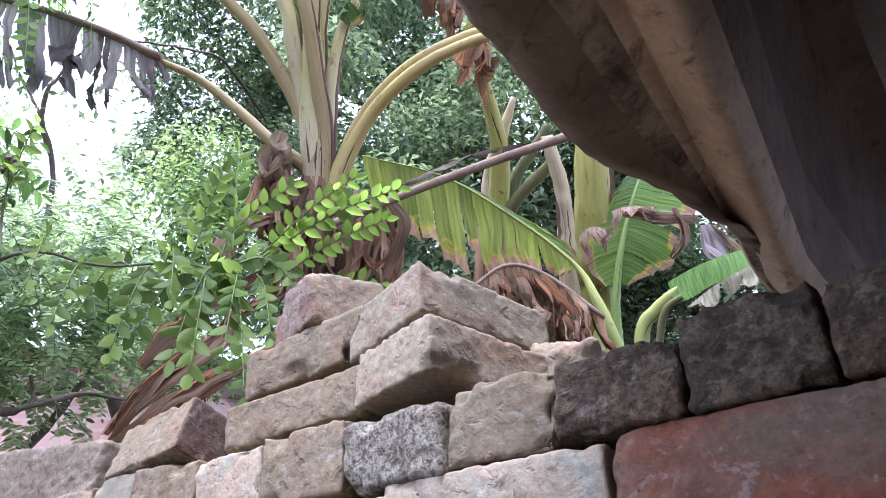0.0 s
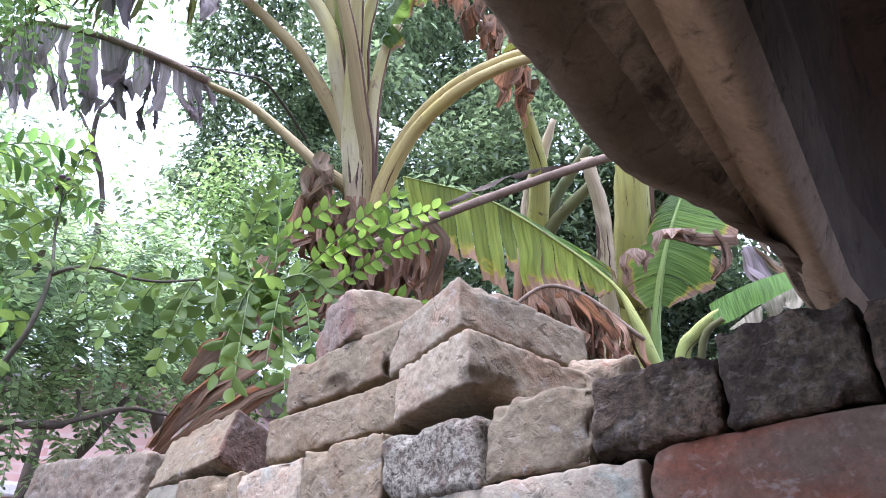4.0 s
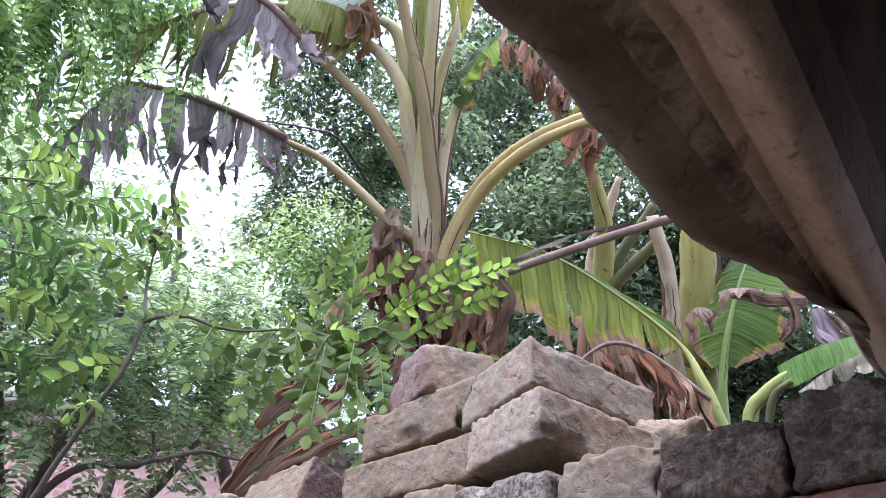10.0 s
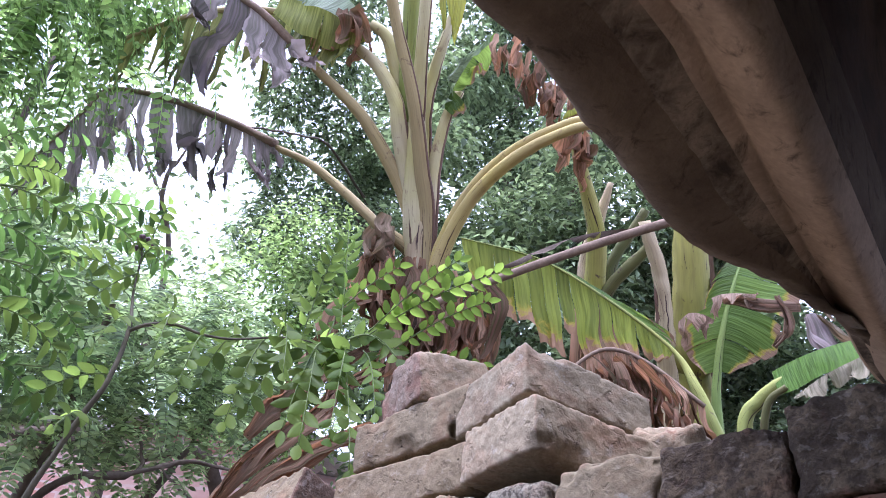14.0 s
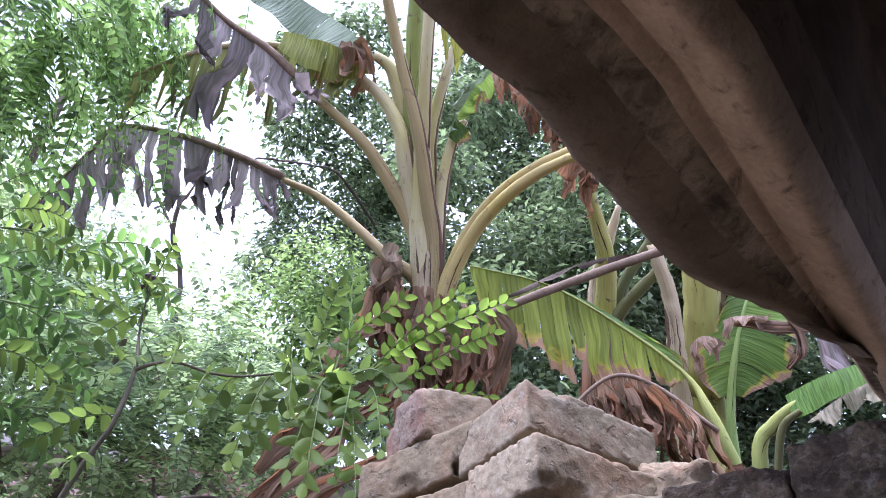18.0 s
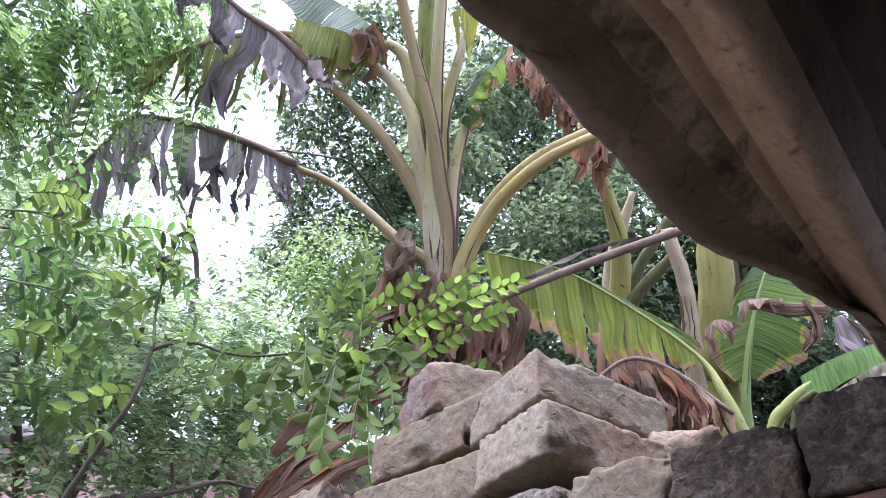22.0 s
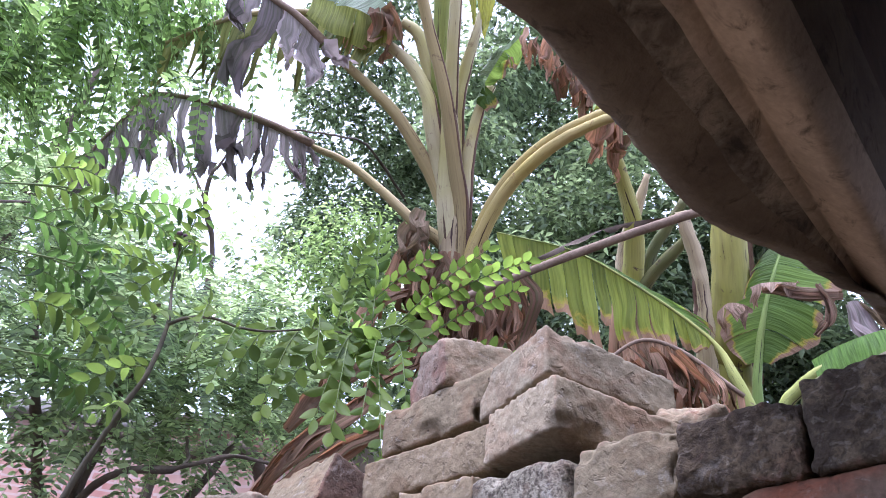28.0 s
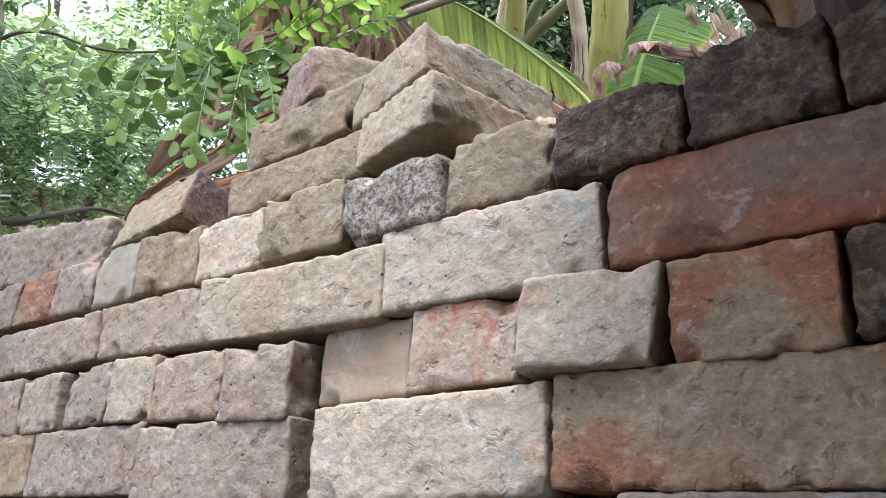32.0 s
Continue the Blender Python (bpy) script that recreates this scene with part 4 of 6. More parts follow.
def spray(base, tip, count, leaf, material, parent, label="", seed=0, sag=0.08, wide=0.56, facing=(-0.35, 0.45, 0.8), spread=62):
    """A compound leaf: green rachis from base to tip, with single leaflets set alternately along it."""
    rng = random.Random(seed)
    a, b = Vector(base), Vector(tip)
    length = (b - a).length
    pts = [a.lerp(b, k / 4) + Vector((0, 0, sag * length * math.sin(math.pi * k / 4))) for k in range(5)]
    rachis = tube("leaf_spray", pts, [0.0013, 0.0011, 0.0006], STEM_GREEN, parent, label, 5, 0, 0, 14)
    if material.name not in LEAFLETS:
        LEAFLETS[material.name] = []
        for bend, fold in ((0.10, 0.10), (0.22, 0.06), (0.04, 0.16), (0.30, 0.12)):
            me = leaflet_mesh("leaflet", bend, fold)
            me.materials.append(material)
            LEAFLETS[material.name].append(me)
    curve = spline(pts, 60)
    face = Vector(facing).normalized()
    for i in range(count):
        u = 0.06 + 0.94 * i / (count - 1)
        k = min(58, int(u * 59))
        tan = (curve[k + 1] - curve[k]).normalized()
        n = (face + Vector((rng.gauss(0, 1), rng.gauss(0, 1), rng.gauss(0, 1))) * 0.22)
        n = (n - tan * n.dot(tan)).normalized()
        side = tan.cross(n) * (1 if i % 2 else -1)
        ang = radians(rng.gauss(spread, 7)) if i < count - 1 else 0.15
        d = (tan * math.cos(ang) + side * math.sin(ang) + n * rng.gauss(0, 0.12) + Vector((0, 0, -0.16))).normalized()
        z = (n - d * n.dot(d)).normalized()
        y = z.cross(d)
        size = leaf * (0.62 + 0.42 * math.sin(math.pi * (0.12 + 0.72 * u))) * rng.uniform(0.85, 1.12)
        ob = new("leaflet", LEAFLETS[material.name][rng.randrange(4)])
        ob.parent = rachis
        m = Matrix((d, y, z)).transposed().to_4x4() @ Matrix.Diagonal((size, size * wide * rng.uniform(0.88, 1.1), size, 1))
        ob.matrix_basis = Matrix.Translation(curve[k + 1]) @ m
    return rachis


# ---- banana plants ----
plant_a = thing("banana_plant", (-1.02, 0.75, 0), "tall banana plant with pale stalks and withered grey leaves", "banana plant")
tube("pseudostem", [(-1.02, 0.75, 0), (-1.01, 0.74, 1.2), (-0.99, 0.71, 2.3), (-0.965, 0.685, 2.6), (-0.94, 0.65, 2.74)], [0.09, 0.08, 0.07, 0.058, 0.03], TRUNK, plant_a, "dark dead trunk", 16, 0, 0.012, 40)
tube("sheath", [(-0.975, 0.69, 2.55), (-0.95, 0.66, 2.68), (-0.90, 0.60, 2.84), (-0.86, 0.53, 3.0)], [0.035, 0.046, 0.036, 0.014], SHEATH, plant_a, "papery brown and cream sheath", 16, 0.2, 0.006, 26)
STALKS_A = [
    ([(-0.95, 0.64, 2.73), (-1.01, 0.55, 2.82), (-1.10, 0.47, 2.94), (-1.18, 0.39, 3.03), (-1.28, 0.32, 3.10)], [0.033, 0.024, 0.021, 0.018, 0.014], STALK_TAN),
    ([(-0.93, 0.62, 2.76), (-0.93, 0.55, 2.90), (-0.95, 0.40, 3.06), (-0.98, 0.31, 3.13), (-1.02, 0.20, 3.20)], [0.042, 0.032, 0.026, 0.022, 0.016], STALK_TAN),
    ([(-0.89, 0.61, 2.80), (-0.84, 0.52, 2.93), (-0.78, 0.40, 3.08), (-0.75, 0.29, 3.22), (-0.69, 0.15, 3.37)], [0.034, 0.03, 0.026, 0.023, 0.02], STALK_TAN),
    ([(-0.93, 0.59, 2.84), (-0.88, 0.46, 3.04), (-0.87, 0.42, 3.12), (-0.89, 0.36, 3.21), (-0.93, 0.29, 3.27)], [0.036, 0.034, 0.03, 0.027, 0.02], STALK_PALE),
    ([(-0.92, 0.59, 2.88), (-0.88, 0.49, 3.08), (-0.87, 0.42, 3.20), (-0.86, 0.35, 3.30), (-0.88, 0.30, 3.33)], [0.04, 0.036, 0.03, 0.026, 0.02], STALK_PALE),
    ([(-0.91, 0.60, 2.85), (-0.87, 0.52, 3.01), (-0.77, 0.41, 3.19), (-0.67, 0.31, 3.37), (-0.61, 0.25, 3.46)], [0.042, 0.036, 0.027, 0.024, 0.02], STALK_PALE),
    ([(-0.90, 0.63, 2.77), (-0.83, 0.56, 2.96), (-0.77, 0.53, 3.09), (-0.73, 0.53, 3.15)], [0.032, 0.026, 0.022, 0.017], STALK_PALE),
    ([(-0.88, 0.56, 2.98), (-0.83, 0.50, 3.10), (-0.78, 0.47, 3.20), (-0.72, 0.44, 3.27), (-0.67, 0.42, 3.36)], [0.034, 0.03, 0.025, 0.02, 0.014], STALK_PALE),
    ([(-0.885, 0.66, 2.705), (-0.75, 0.62, 2.825), (-0.60, 0.60, 2.875), (-0.46, 0.61, 2.895), (-0.33, 0.63, 2.885)], [0.030, 0.025, 0.023, 0.02, 0.016], STALK_YELLOW),
    ([(-0.895, 0.66, 2.715), (-0.76, 0.62, 2.85), (-0.61, 0.60, 2.903), (-0.46, 0.61, 2.918), (-0.33, 0.63, 2.905)], [0.030, 0.024, 0.021, 0.019, 0.016], STALK_YELLOW),
    ([(-0.95, 0.66, 2.70), (-0.90, 0.57, 2.88), (-0.85, 0.50, 3.02), (-0.82, 0.45, 3.12)], [0.062, 0.055, 0.04, 0.02], STALK_PALE),
]
for pts, radii, mat in STALKS_A:
    pts, radii = [(-0.985, 0.705, 2.52)] + pts, [radii[0]] + radii
    stalk = tube("leaf_stalk", pts, [k * 0.7 for k in radii], mat, plant_a, "", 14, 0.45, 0.0015, 30)
    if mat is not STALK_YELLOW:
        rim = [Vector(p) + Vector((0.93, 0.25, -0.25)) * r * 0.68 for p, r in zip(pts, radii)]
        tube("dry_margin", rim[:5], [0.0045, 0.0052, 0.0042, 0.003, 0.0015], MARGIN, stalk, "dark dried stalk margin", 6, 0, 0.0015, 40)
tube("rolled_leaf", [(-0.89, 0.52, 3.03), (-0.85, 0.44, 3.16), (-0.72, 0.30, 3.41), (-0.66, 0.24, 3.50)], [0.022, 0.024, 0.024, 0.018], STALK_GREEN, plant_a, "tightly rolled young green leaf", 10, 0, 0.003)
blade("withered_blade", [(-1.265, 0.32, 3.097), (-1.379, 0.20, 3.172), (-1.552, 0.08, 3.272), (-1.673, -0.06, 3.278)], [0.13, 0.19, 0.22, 0.26], (0.12, 0.1, -1), DEAD_GREY, plant_a, "withered grey shredded leaf blade", 17, 0.42, 0.4, 0.3, 0.06, 3, (6, 12), 0.014, 0.4, 0.04)
blade("withered_blade", [(-1.673, -0.06, 3.278), (-1.676, -0.10, 3.155), (-1.721, -0.13, 3.054), (-1.735, -0.17, 2.91)], [0.28, 0.29, 0.25, 0.16], (0.3, 0.2, -1), DEAD_GREY, plant_a, "withered grey shredded leaf blade", 6, 0.12, 0.3, 0.3, 0.06, 4, (8, 12), 0.014, 0.8, 0.04)
blade("withered_blade", [(-1.02, 0.20, 3.20), (-1.04, 0.06, 3.26), (-1.08, -0.06, 3.30), (-1.09, -0.17, 3.34)], [0.13, 0.19, 0.19, 0.16], (-0.05, 0.15, -1), DEAD_GREY, plant_a, "withered grey shredded leaf blade", 7, 0.22, 0.4, 0.3, 0.07, 5, (8, 14), 0.02, 0.5, 0.06)
blade("yellowing_blade", [(-0.93, 0.29, 3.30), (-1.06, 0.12, 3.34), (-1.22, -0.03, 3.32), (-1.38, -0.15, 3.22)], [0.12, 0.19, 0.22, 0.16], (-0.2, 0.05, -1), DYING, plant_a, "yellowing shredded leaf blade", 26, 0.5, 0.35, 0.3, 0.03, 6, (4, 10), 0.008, 0.15, 0.02)
tube("leaf_rib", [(-1.265, 0.32, 3.097), (-1.379, 0.20, 3.172), (-1.552, 0.08, 3.272), (-1.673, -0.06, 3.278), (-1.676, -0.10, 3.155), (-1.721, -0.13, 3.054), (-1.735, -0.17, 2.91)], [0.014, 0.01, 0.007, 0.004], ROD, plant_a, "", 8)
tube("leaf_rib", [(-1.02, 0.20, 3.20), (-1.04, 0.06, 3.26), (-1.08, -0.06, 3.30), (-1.09, -0.17, 3.34)], [0.016, 0.01, 0.006], ROD, plant_a, "", 8)
tube("leaf_rib", [(-0.93, 0.29, 3.27), (-1.06, 0.12, 3.34), (-1.22, -0.03, 3.32), (-1.38, -0.15, 3.22)], [0.014, 0.01, 0.006], STALK_TAN, plant_a, "", 8)
blade("pale_blade", [(-0.88, 0.30, 3.33), (-0.91, 0.21, 3.39), (-0.97, 0.12, 3.45), (-1.03, -0.01, 3.51)], [0.03, 0.10, 0.13, 0.12], (-0.3, -0.2, -0.5), BANANA_WHITE, plant_a, "pale green leaf blade seen from beneath", 2, 0.03, 0.1, 0.2, 0.01, 7, (14, 9), 0.003)
tatters("dead_leaf", [(-0.90, 0.28, 3.34), (-0.98, 0.20, 3.36)], 14, 0.12, 0.05, DEAD_BROWN, plant_a, "dry brown leaf scraps", 20, 0.03)
blade("green_blade", [(-0.88, 0.30, 3.32), (-0.93, 0.23, 3.34), (-0.98, 0.15, 3.35), (-1.02, 0.08, 3.34)], [0.04, 0.11, 0.13, 0.07], (-0.05, 0.0, -1), YELLOW_GREEN, plant_a, "yellow-green torn leaf piece", 2, 0.02, 0.1, 0.2, 0.01, 8, (10, 10), 0.004)
blade("folded_blade", [(-0.76, 0.50, 3.08), (-0.72, 0.50, 3.15), (-0.66, 0.50, 3.22), (-0.60, 0.51, 3.28)], [0.02, 0.05, 0.06, 0.03], (0.51, 0.79, -0.34), BANANA_DARK, plant_a, "folded dark green leaf", 4, 0.12, 0.25, 0.4, 0.03, 9, (8, 10), 0.012, 0.1, 0.03)
blade("folded_blade", [(-0.76, 0.50, 3.08), (-0.72, 0.50, 3.15), (-0.66, 0.50, 3.22), (-0.60, 0.51, 3.28)], [0.015, 0.05, 0.055, 0.02], (-0.51, -0.6, -0.3), BANANA_WHITE, plant_a, "pale folded half of a leaf", 3, 0.06, 0.2, 0.5, 0.02, 10, (10, 10), 0.01, 0.1, 0.025)
tatters("dead_leaf", [(-0.53, 0.48, 3.17), (-0.5, 0.57, 3.13), (-0.48, 0.64, 3.09), (-0.48, 0.71, 3.03)], 44, 0.11, 0.032, DEAD_BROWN, plant_a, "dry brown leaf shreds", 21, 0.03)
tatters("dead_leaf", [(-0.52, 0.76, 3.04), (-0.5, 0.8, 3.01)], 14, 0.11, 0.03, DEAD_BROWN, plant_a, "dry brown leaf shreds", 22, 0.025)
tatters("dead_leaf", [(-1.01, 0.56, 2.84), (-0.97, 0.53, 2.80)], 9, 0.14, 0.06, DEAD_TAN, plant_a, "crumpled tan leaf sheath", 23, 0.03)
tatters("dead_leaf", [(-1.06, 0.58, 2.76), (-0.98, 0.58, 2.70), (-0.90, 0.66, 2.66)], 60, 0.17, 0.028, DEAD_BROWN, plant_a, "skirt of dry brown leaves", 24, 0.05)
tatters("dead_leaf", [(-1.02, 0.62, 2.60), (-0.92, 0.66, 2.58), (-0.80, 0.78, 2.62)], 95, 0.22, 0.028, DEAD_BROWN, plant_a, "skirt of dry brown leaves", 25, 0.06)
ribbon("dead_leaf", [(-0.99, 0.62, 2.42), (-1.025, 0.51, 2.32), (-1.043, 0.48, 2.248), (-1.07, 0.414, 2.179), (-1.103, 0.354, 2.10), (-1.112, 0.297, 1.998)], [0.02, 0.035, 0.045, 0.04, 0.012], DEAD_BROWN, plant_a, "long dry leaf drooping over the wall", 26, 1.0, 4)
ribbon("dead_leaf", [(-0.985, 0.60, 2.25), (-1.001, 0.468, 2.161), (-1.019, 0.417, 2.112), (-1.057, 0.36, 2.049), (-1.068, 0.281, 1.975)], [0.03, 0.04, 0.04, 0.035, 0.012], DEAD_BROWN, plant_a, "long dry leaf drooping over the wall", 27, 0.8, 3)
ribbon("dead_leaf", [(-1.0, 0.60, 2.5), (-1.086, 0.433, 2.305), (-1.085, 0.382, 2.246), (-1.13, 0.356, 2.182)], [0.02, 0.05, 0.06, 0.02], DEAD_BROWN, plant_a, "dry brown leaf hanging beside the stem", 28, 1.5, 2)
ribbon("dead_leaf", [(-0.93, 0.60, 2.60), (-1.03, 0.50, 2.55), (-1.08, 0.46, 2.42), (-1.06, 0.44, 2.30)], [0.02, 0.06, 0.07, 0.03], DEAD_BROWN, plant_a, "dry brown leaf hanging beside the stem", 29, 1.5, 3)
blade("yellow_blade", [(-0.63, 0.32, 3.27), (-0.6, 0.34, 3.28), (-0.58, 0.37, 3.27)], [0.09, 0.20, 0.12], (0, 0.1, -1), YELLOW, plant_a, "small yellow-green leaf piece", 3, 0.3, 0.3, 0.2, 0.02, 11, (4, 8), 0.004, 0.2, 0.01)
blade("yellow_blade", [(-0.44, 0.60, 2.925), (-0.40, 0.61, 2.93), (-0.37, 0.62, 2.925)], [0.03, 0.035, 0.02], (0, -0.1, 1), YELLOW, plant_a, "small yellow leaf piece", 2, 0.2, 0.3, 0.0, 0.01, 12, (4, 6), 0.004)
adopt(plant_a)

plant_b = thing("banana_plant", (-0.62, 1.48, 0), "banana plant with a broad green leaf and browned margins", "banana plant")
tube("pseudostem", [(-0.66, 1.55, 0), (-0.64, 1.52, 1.4), (-0.60, 1.46, 2.51), (-0.55, 1.40, 2.67), (-0.51, 1.34, 2.79), (-0.46, 1.27, 2.94), (-0.42, 1.2, 3.1)], [0.09, 0.08, 0.066, 0.062, 0.056, 0.05, 0.026], STEM_MOTTLED, plant_b, "mottled yellow-green stem", 16, 0, 0.006, 40)
tube("leaf_stalk", [(-0.51, 1.10, 2.95), (-0.53, 1.21, 2.81), (-0.57, 1.28, 2.68), (-0.60, 1.33, 2.57), (-0.62, 1.4, 2.3)], [0.016, 0.022, 0.026, 0.028, 0.03], SHEATH, plant_b, "papery whitish dead sheath", 14, 0.3, 0.008, 30)
tube("leaf_stalk", [(-0.42, 1.32, 2.20), (-0.44, 1.25, 2.35), (-0.46, 1.21, 2.46), (-0.50, 1.18, 2.57), (-0.62, 1.07, 2.71), (-0.76, 0.94, 2.83), (-0.93, 0.79, 2.89)], [0.021, 0.019, 0.016, 0.006, 0.004, 0.003, 0.002], STALK_GREEN, plant_b, "green leaf stalk and rib", 12, 0.35, 0.001, 40)
blade("green_blade", [(-0.50, 1.18, 2.57), (-0.62, 1.07, 2.71), (-0.76, 0.94, 2.83), (-0.93, 0.79, 2.89)], [0.02, 0.13, 0.21, 0.25, 0.24, 0.16], (0.05, 0.15, -1), BANANA_GREEN, plant_b, "broad green leaf blade with a torn browned margin", 15, 0.05, 0.2, 0.15, 0.014, 31, (10, 16), 0.006)
# This half's shade is put into its darker green.
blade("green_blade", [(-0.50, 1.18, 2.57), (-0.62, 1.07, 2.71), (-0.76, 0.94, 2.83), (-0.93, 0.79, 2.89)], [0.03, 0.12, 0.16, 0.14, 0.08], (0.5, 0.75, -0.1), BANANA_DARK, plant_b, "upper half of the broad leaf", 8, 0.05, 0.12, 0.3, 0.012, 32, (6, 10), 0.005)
tube("leaf_stalk", [(-0.50, 1.40, 2.30), (-0.48, 1.36, 2.45), (-0.46, 1.34, 2.54), (-0.418, 1.326, 2.68), (-0.368, 1.327, 2.81), (-0.338, 1.347, 2.90)], [0.016, 0.014, 0.012, 0.009, 0.007, 0.004], STALK_LEAF, plant_b, "green leaf stalk and rib", 12, 0.3, 0.001, 30)
blade("green_blade", [(-0.46, 1.34, 2.56), (-0.42, 1.32, 2.68), (-0.37, 1.32, 2.81), (-0.34, 1.34, 2.90)], [0.03, 0.15, 0.18, 0.14], (0.75, 0.55, -0.3), BANANA_DARK, plant_b, "green leaf blade with a browned ragged margin", 4, 0.12, 0.15, 0.15, 0.02, 33, (8, 12), 0.004)
blade("green_blade", [(-0.46, 1.34, 2.56), (-0.42, 1.32, 2.68), (-0.37, 1.32, 2.81), (-0.34, 1.34, 2.90)], [0.03, 0.11, 0.12, 0.08], (-0.75, -0.55, -0.2), BANANA_DARK, plant_b, "green leaf blade with a browned ragged margin", 4, 0.1, 0.15, 0.2, 0.02, 34, (8, 12), 0.004)
ribbon("dry_sheath", [(-0.515, 1.45, 2.55), (-0.485, 1.40, 2.68), (-0.455, 1.35, 2.80), (-0.425, 1.30, 2.93), (-0.40, 1.26, 3.02)], [0.02, 0.035, 0.04, 0.04, 0.03], MARGIN, plant_b, "dark ragged dry sheath edge", 46, 0.6, 3)
ribbon("dry_sheath", [(-0.60, 1.30, 2.60), (-0.57, 1.26, 2.69), (-0.545, 1.22, 2.77), (-0.53, 1.18, 2.84)], [0.01, 0.03, 0.03, 0.012], MARGIN, plant_b, "purple-brown peeling sheath", 47, 0.5, 2)
blade("dead_leaf", [(-0.385, 1.20, 2.700), (-0.35, 1.20, 2.700), (-0.305, 1.215, 2.693), (-0.27, 1.24, 2.690)], [0.045, 0.05, 0.04, 0.02], (0.05, -0.2, -0.8), DEAD_ROSE, plant_b, "curled rose-tan dry leaf scrap", 3, 0.1, 0.25, 0.2, 0.015, 35, (8, 8), 0.012, 0.3, 0.03)
ribbon("dead_leaf", [(-0.36, 1.215, 2.69), (-0.31, 1.22, 2.675), (-0.26, 1.26, 2.665), (-0.20, 1.30, 2.66)], [0.02, 0.03, 0.03, 0.02], DEAD_ROSE, plant_b, "curled rose-tan dry leaf margin", 63, 0.8, 3)
ribbon("dead_leaf", [(-0.24, 1.26, 2.68), (-0.225, 1.27, 2.63), (-0.235, 1.28, 2.58), (-0.27, 1.28, 2.55)], [0.012, 0.024, 0.026, 0.012], DEAD_ROSE, plant_b, "curled rose-tan dry leaf margin", 64, 0.8, 3)
blade("dead_leaf", [(-0.485, 1.20, 2.660), (-0.45, 1.195, 2.672), (-0.415, 1.20, 2.660), (-0.39, 1.21, 2.640)], [0.05, 0.075, 0.06, 0.02], (0.0, -0.2, -0.8), DEAD_ROSE, plant_b, "curled rose-tan dry leaf scrap", 3, 0.15, 0.3, 0.2, 0.02, 36, (8, 8), 0.014, 0.3, 0.035)
tatters("dead_leaf", [(-0.17, 1.14, 2.70), (-0.11, 1.15, 2.62)], 6, 0.12, 0.03, DEAD_TAN, plant_b, "hanging pale dry leaf", 37, 0.03, (0.3, 0.1, 0))
tube("leaf_stalk", [(-0.32, 1.12, 2.05), (-0.285, 1.06, 2.26), (-0.245, 1.06, 2.313), (-0.20, 1.06, 2.338), (-0.165, 1.065, 2.352)], [0.018, 0.017, 0.0165, 0.015, 0.012], STALK_GREEN, plant_b, "bent green leaf stalk", 14, 0.5, 0.001, 30)
tube("leaf_stalk", [(-0.26, 1.06, 2.18), (-0.215, 1.03, 2.285), (-0.17, 1.03, 2.315)], [0.008, 0.009, 0.007], STALK_DEEP, plant_b, "bent green leaf stalk", 12, 0.3, 0.001, 20)
blade("green_blade", [(-0.205, 1.055, 2.370), (-0.150, 1.06, 2.388), (-0.09, 1.07, 2.402), (-0.02, 1.10, 2.418), (0.06, 1.14, 2.43)], [0.060, 0.074, 0.08, 0.08, 0.06], (0.25, -0.25, -0.75), BANANA_FRESH, plant_b, "bright green folded leaf blade", 1, 0.0, 0.05, 0.1, 0.0, 38, (26, 9), 0.003)
# The half turned from the light gets its shade from the darker green.
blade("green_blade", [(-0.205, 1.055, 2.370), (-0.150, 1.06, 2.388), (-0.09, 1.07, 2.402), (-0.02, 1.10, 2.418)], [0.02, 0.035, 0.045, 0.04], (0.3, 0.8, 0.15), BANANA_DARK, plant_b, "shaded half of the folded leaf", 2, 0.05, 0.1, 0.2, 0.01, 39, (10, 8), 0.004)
blade("dry_blade", [(-0.145, 0.99, 2.268), (-0.10, 0.99, 2.290), (-0.05, 0.99, 2.308), (0.02, 1.0, 2.330)], [0.02, 0.035, 0.05, 0.06], (0.15, -0.15, -0.7), DEAD_CREAM, plant_b, "cream dry leaf with dark creases", 5, 0.06, 0.2, 0.2, 0.012, 60, (7, 9), 0.006, 0.2, 0.02)
ribbon("dead_leaf", [(-0.15, 1.22, 2.58), (-0.135, 1.20, 2.52), (-0.115, 1.18, 2.46), (-0.10, 1.17, 2.39)], [0.03, 0.055, 0.06, 0.04], DEAD_GREY, plant_b, "hanging grey dry leaf", 61, 0.5, 2)
ribbon("dead_leaf", [(-0.12, 1.21, 2.56), (-0.09, 1.20, 2.50), (-0.06, 1.18, 2.45), (-0.04, 1.17, 2.40)], [0.02, 0.04, 0.045, 0.03], DEAD_TAN, plant_b, "hanging tan dry leaf", 62, 0.6, 2)
tube("dry_stalk", [(-0.74, 0.50, 2.45), (-0.53, 0.64, 2.56), (-0.31, 0.75, 2.63), (-0.10, 0.84, 2.67)], [0.009, 0.0105, 0.0112, 0.0115], ROD, plant_b, "long dried brown leaf stalk", 12, 0.2, 0.001, 30)
blade("dry_blade", [(-0.73, 0.54, 2.50), (-0.48, 0.68, 2.63), (-0.30, 0.78, 2.65)], [0.004, 0.012, 0.008], (0.2, 0.2, -0.6), BARK, plant_b, "narrow dark dried leaf remnant", 6, 0.1, 0.2, 0.2, 0.01, 40)
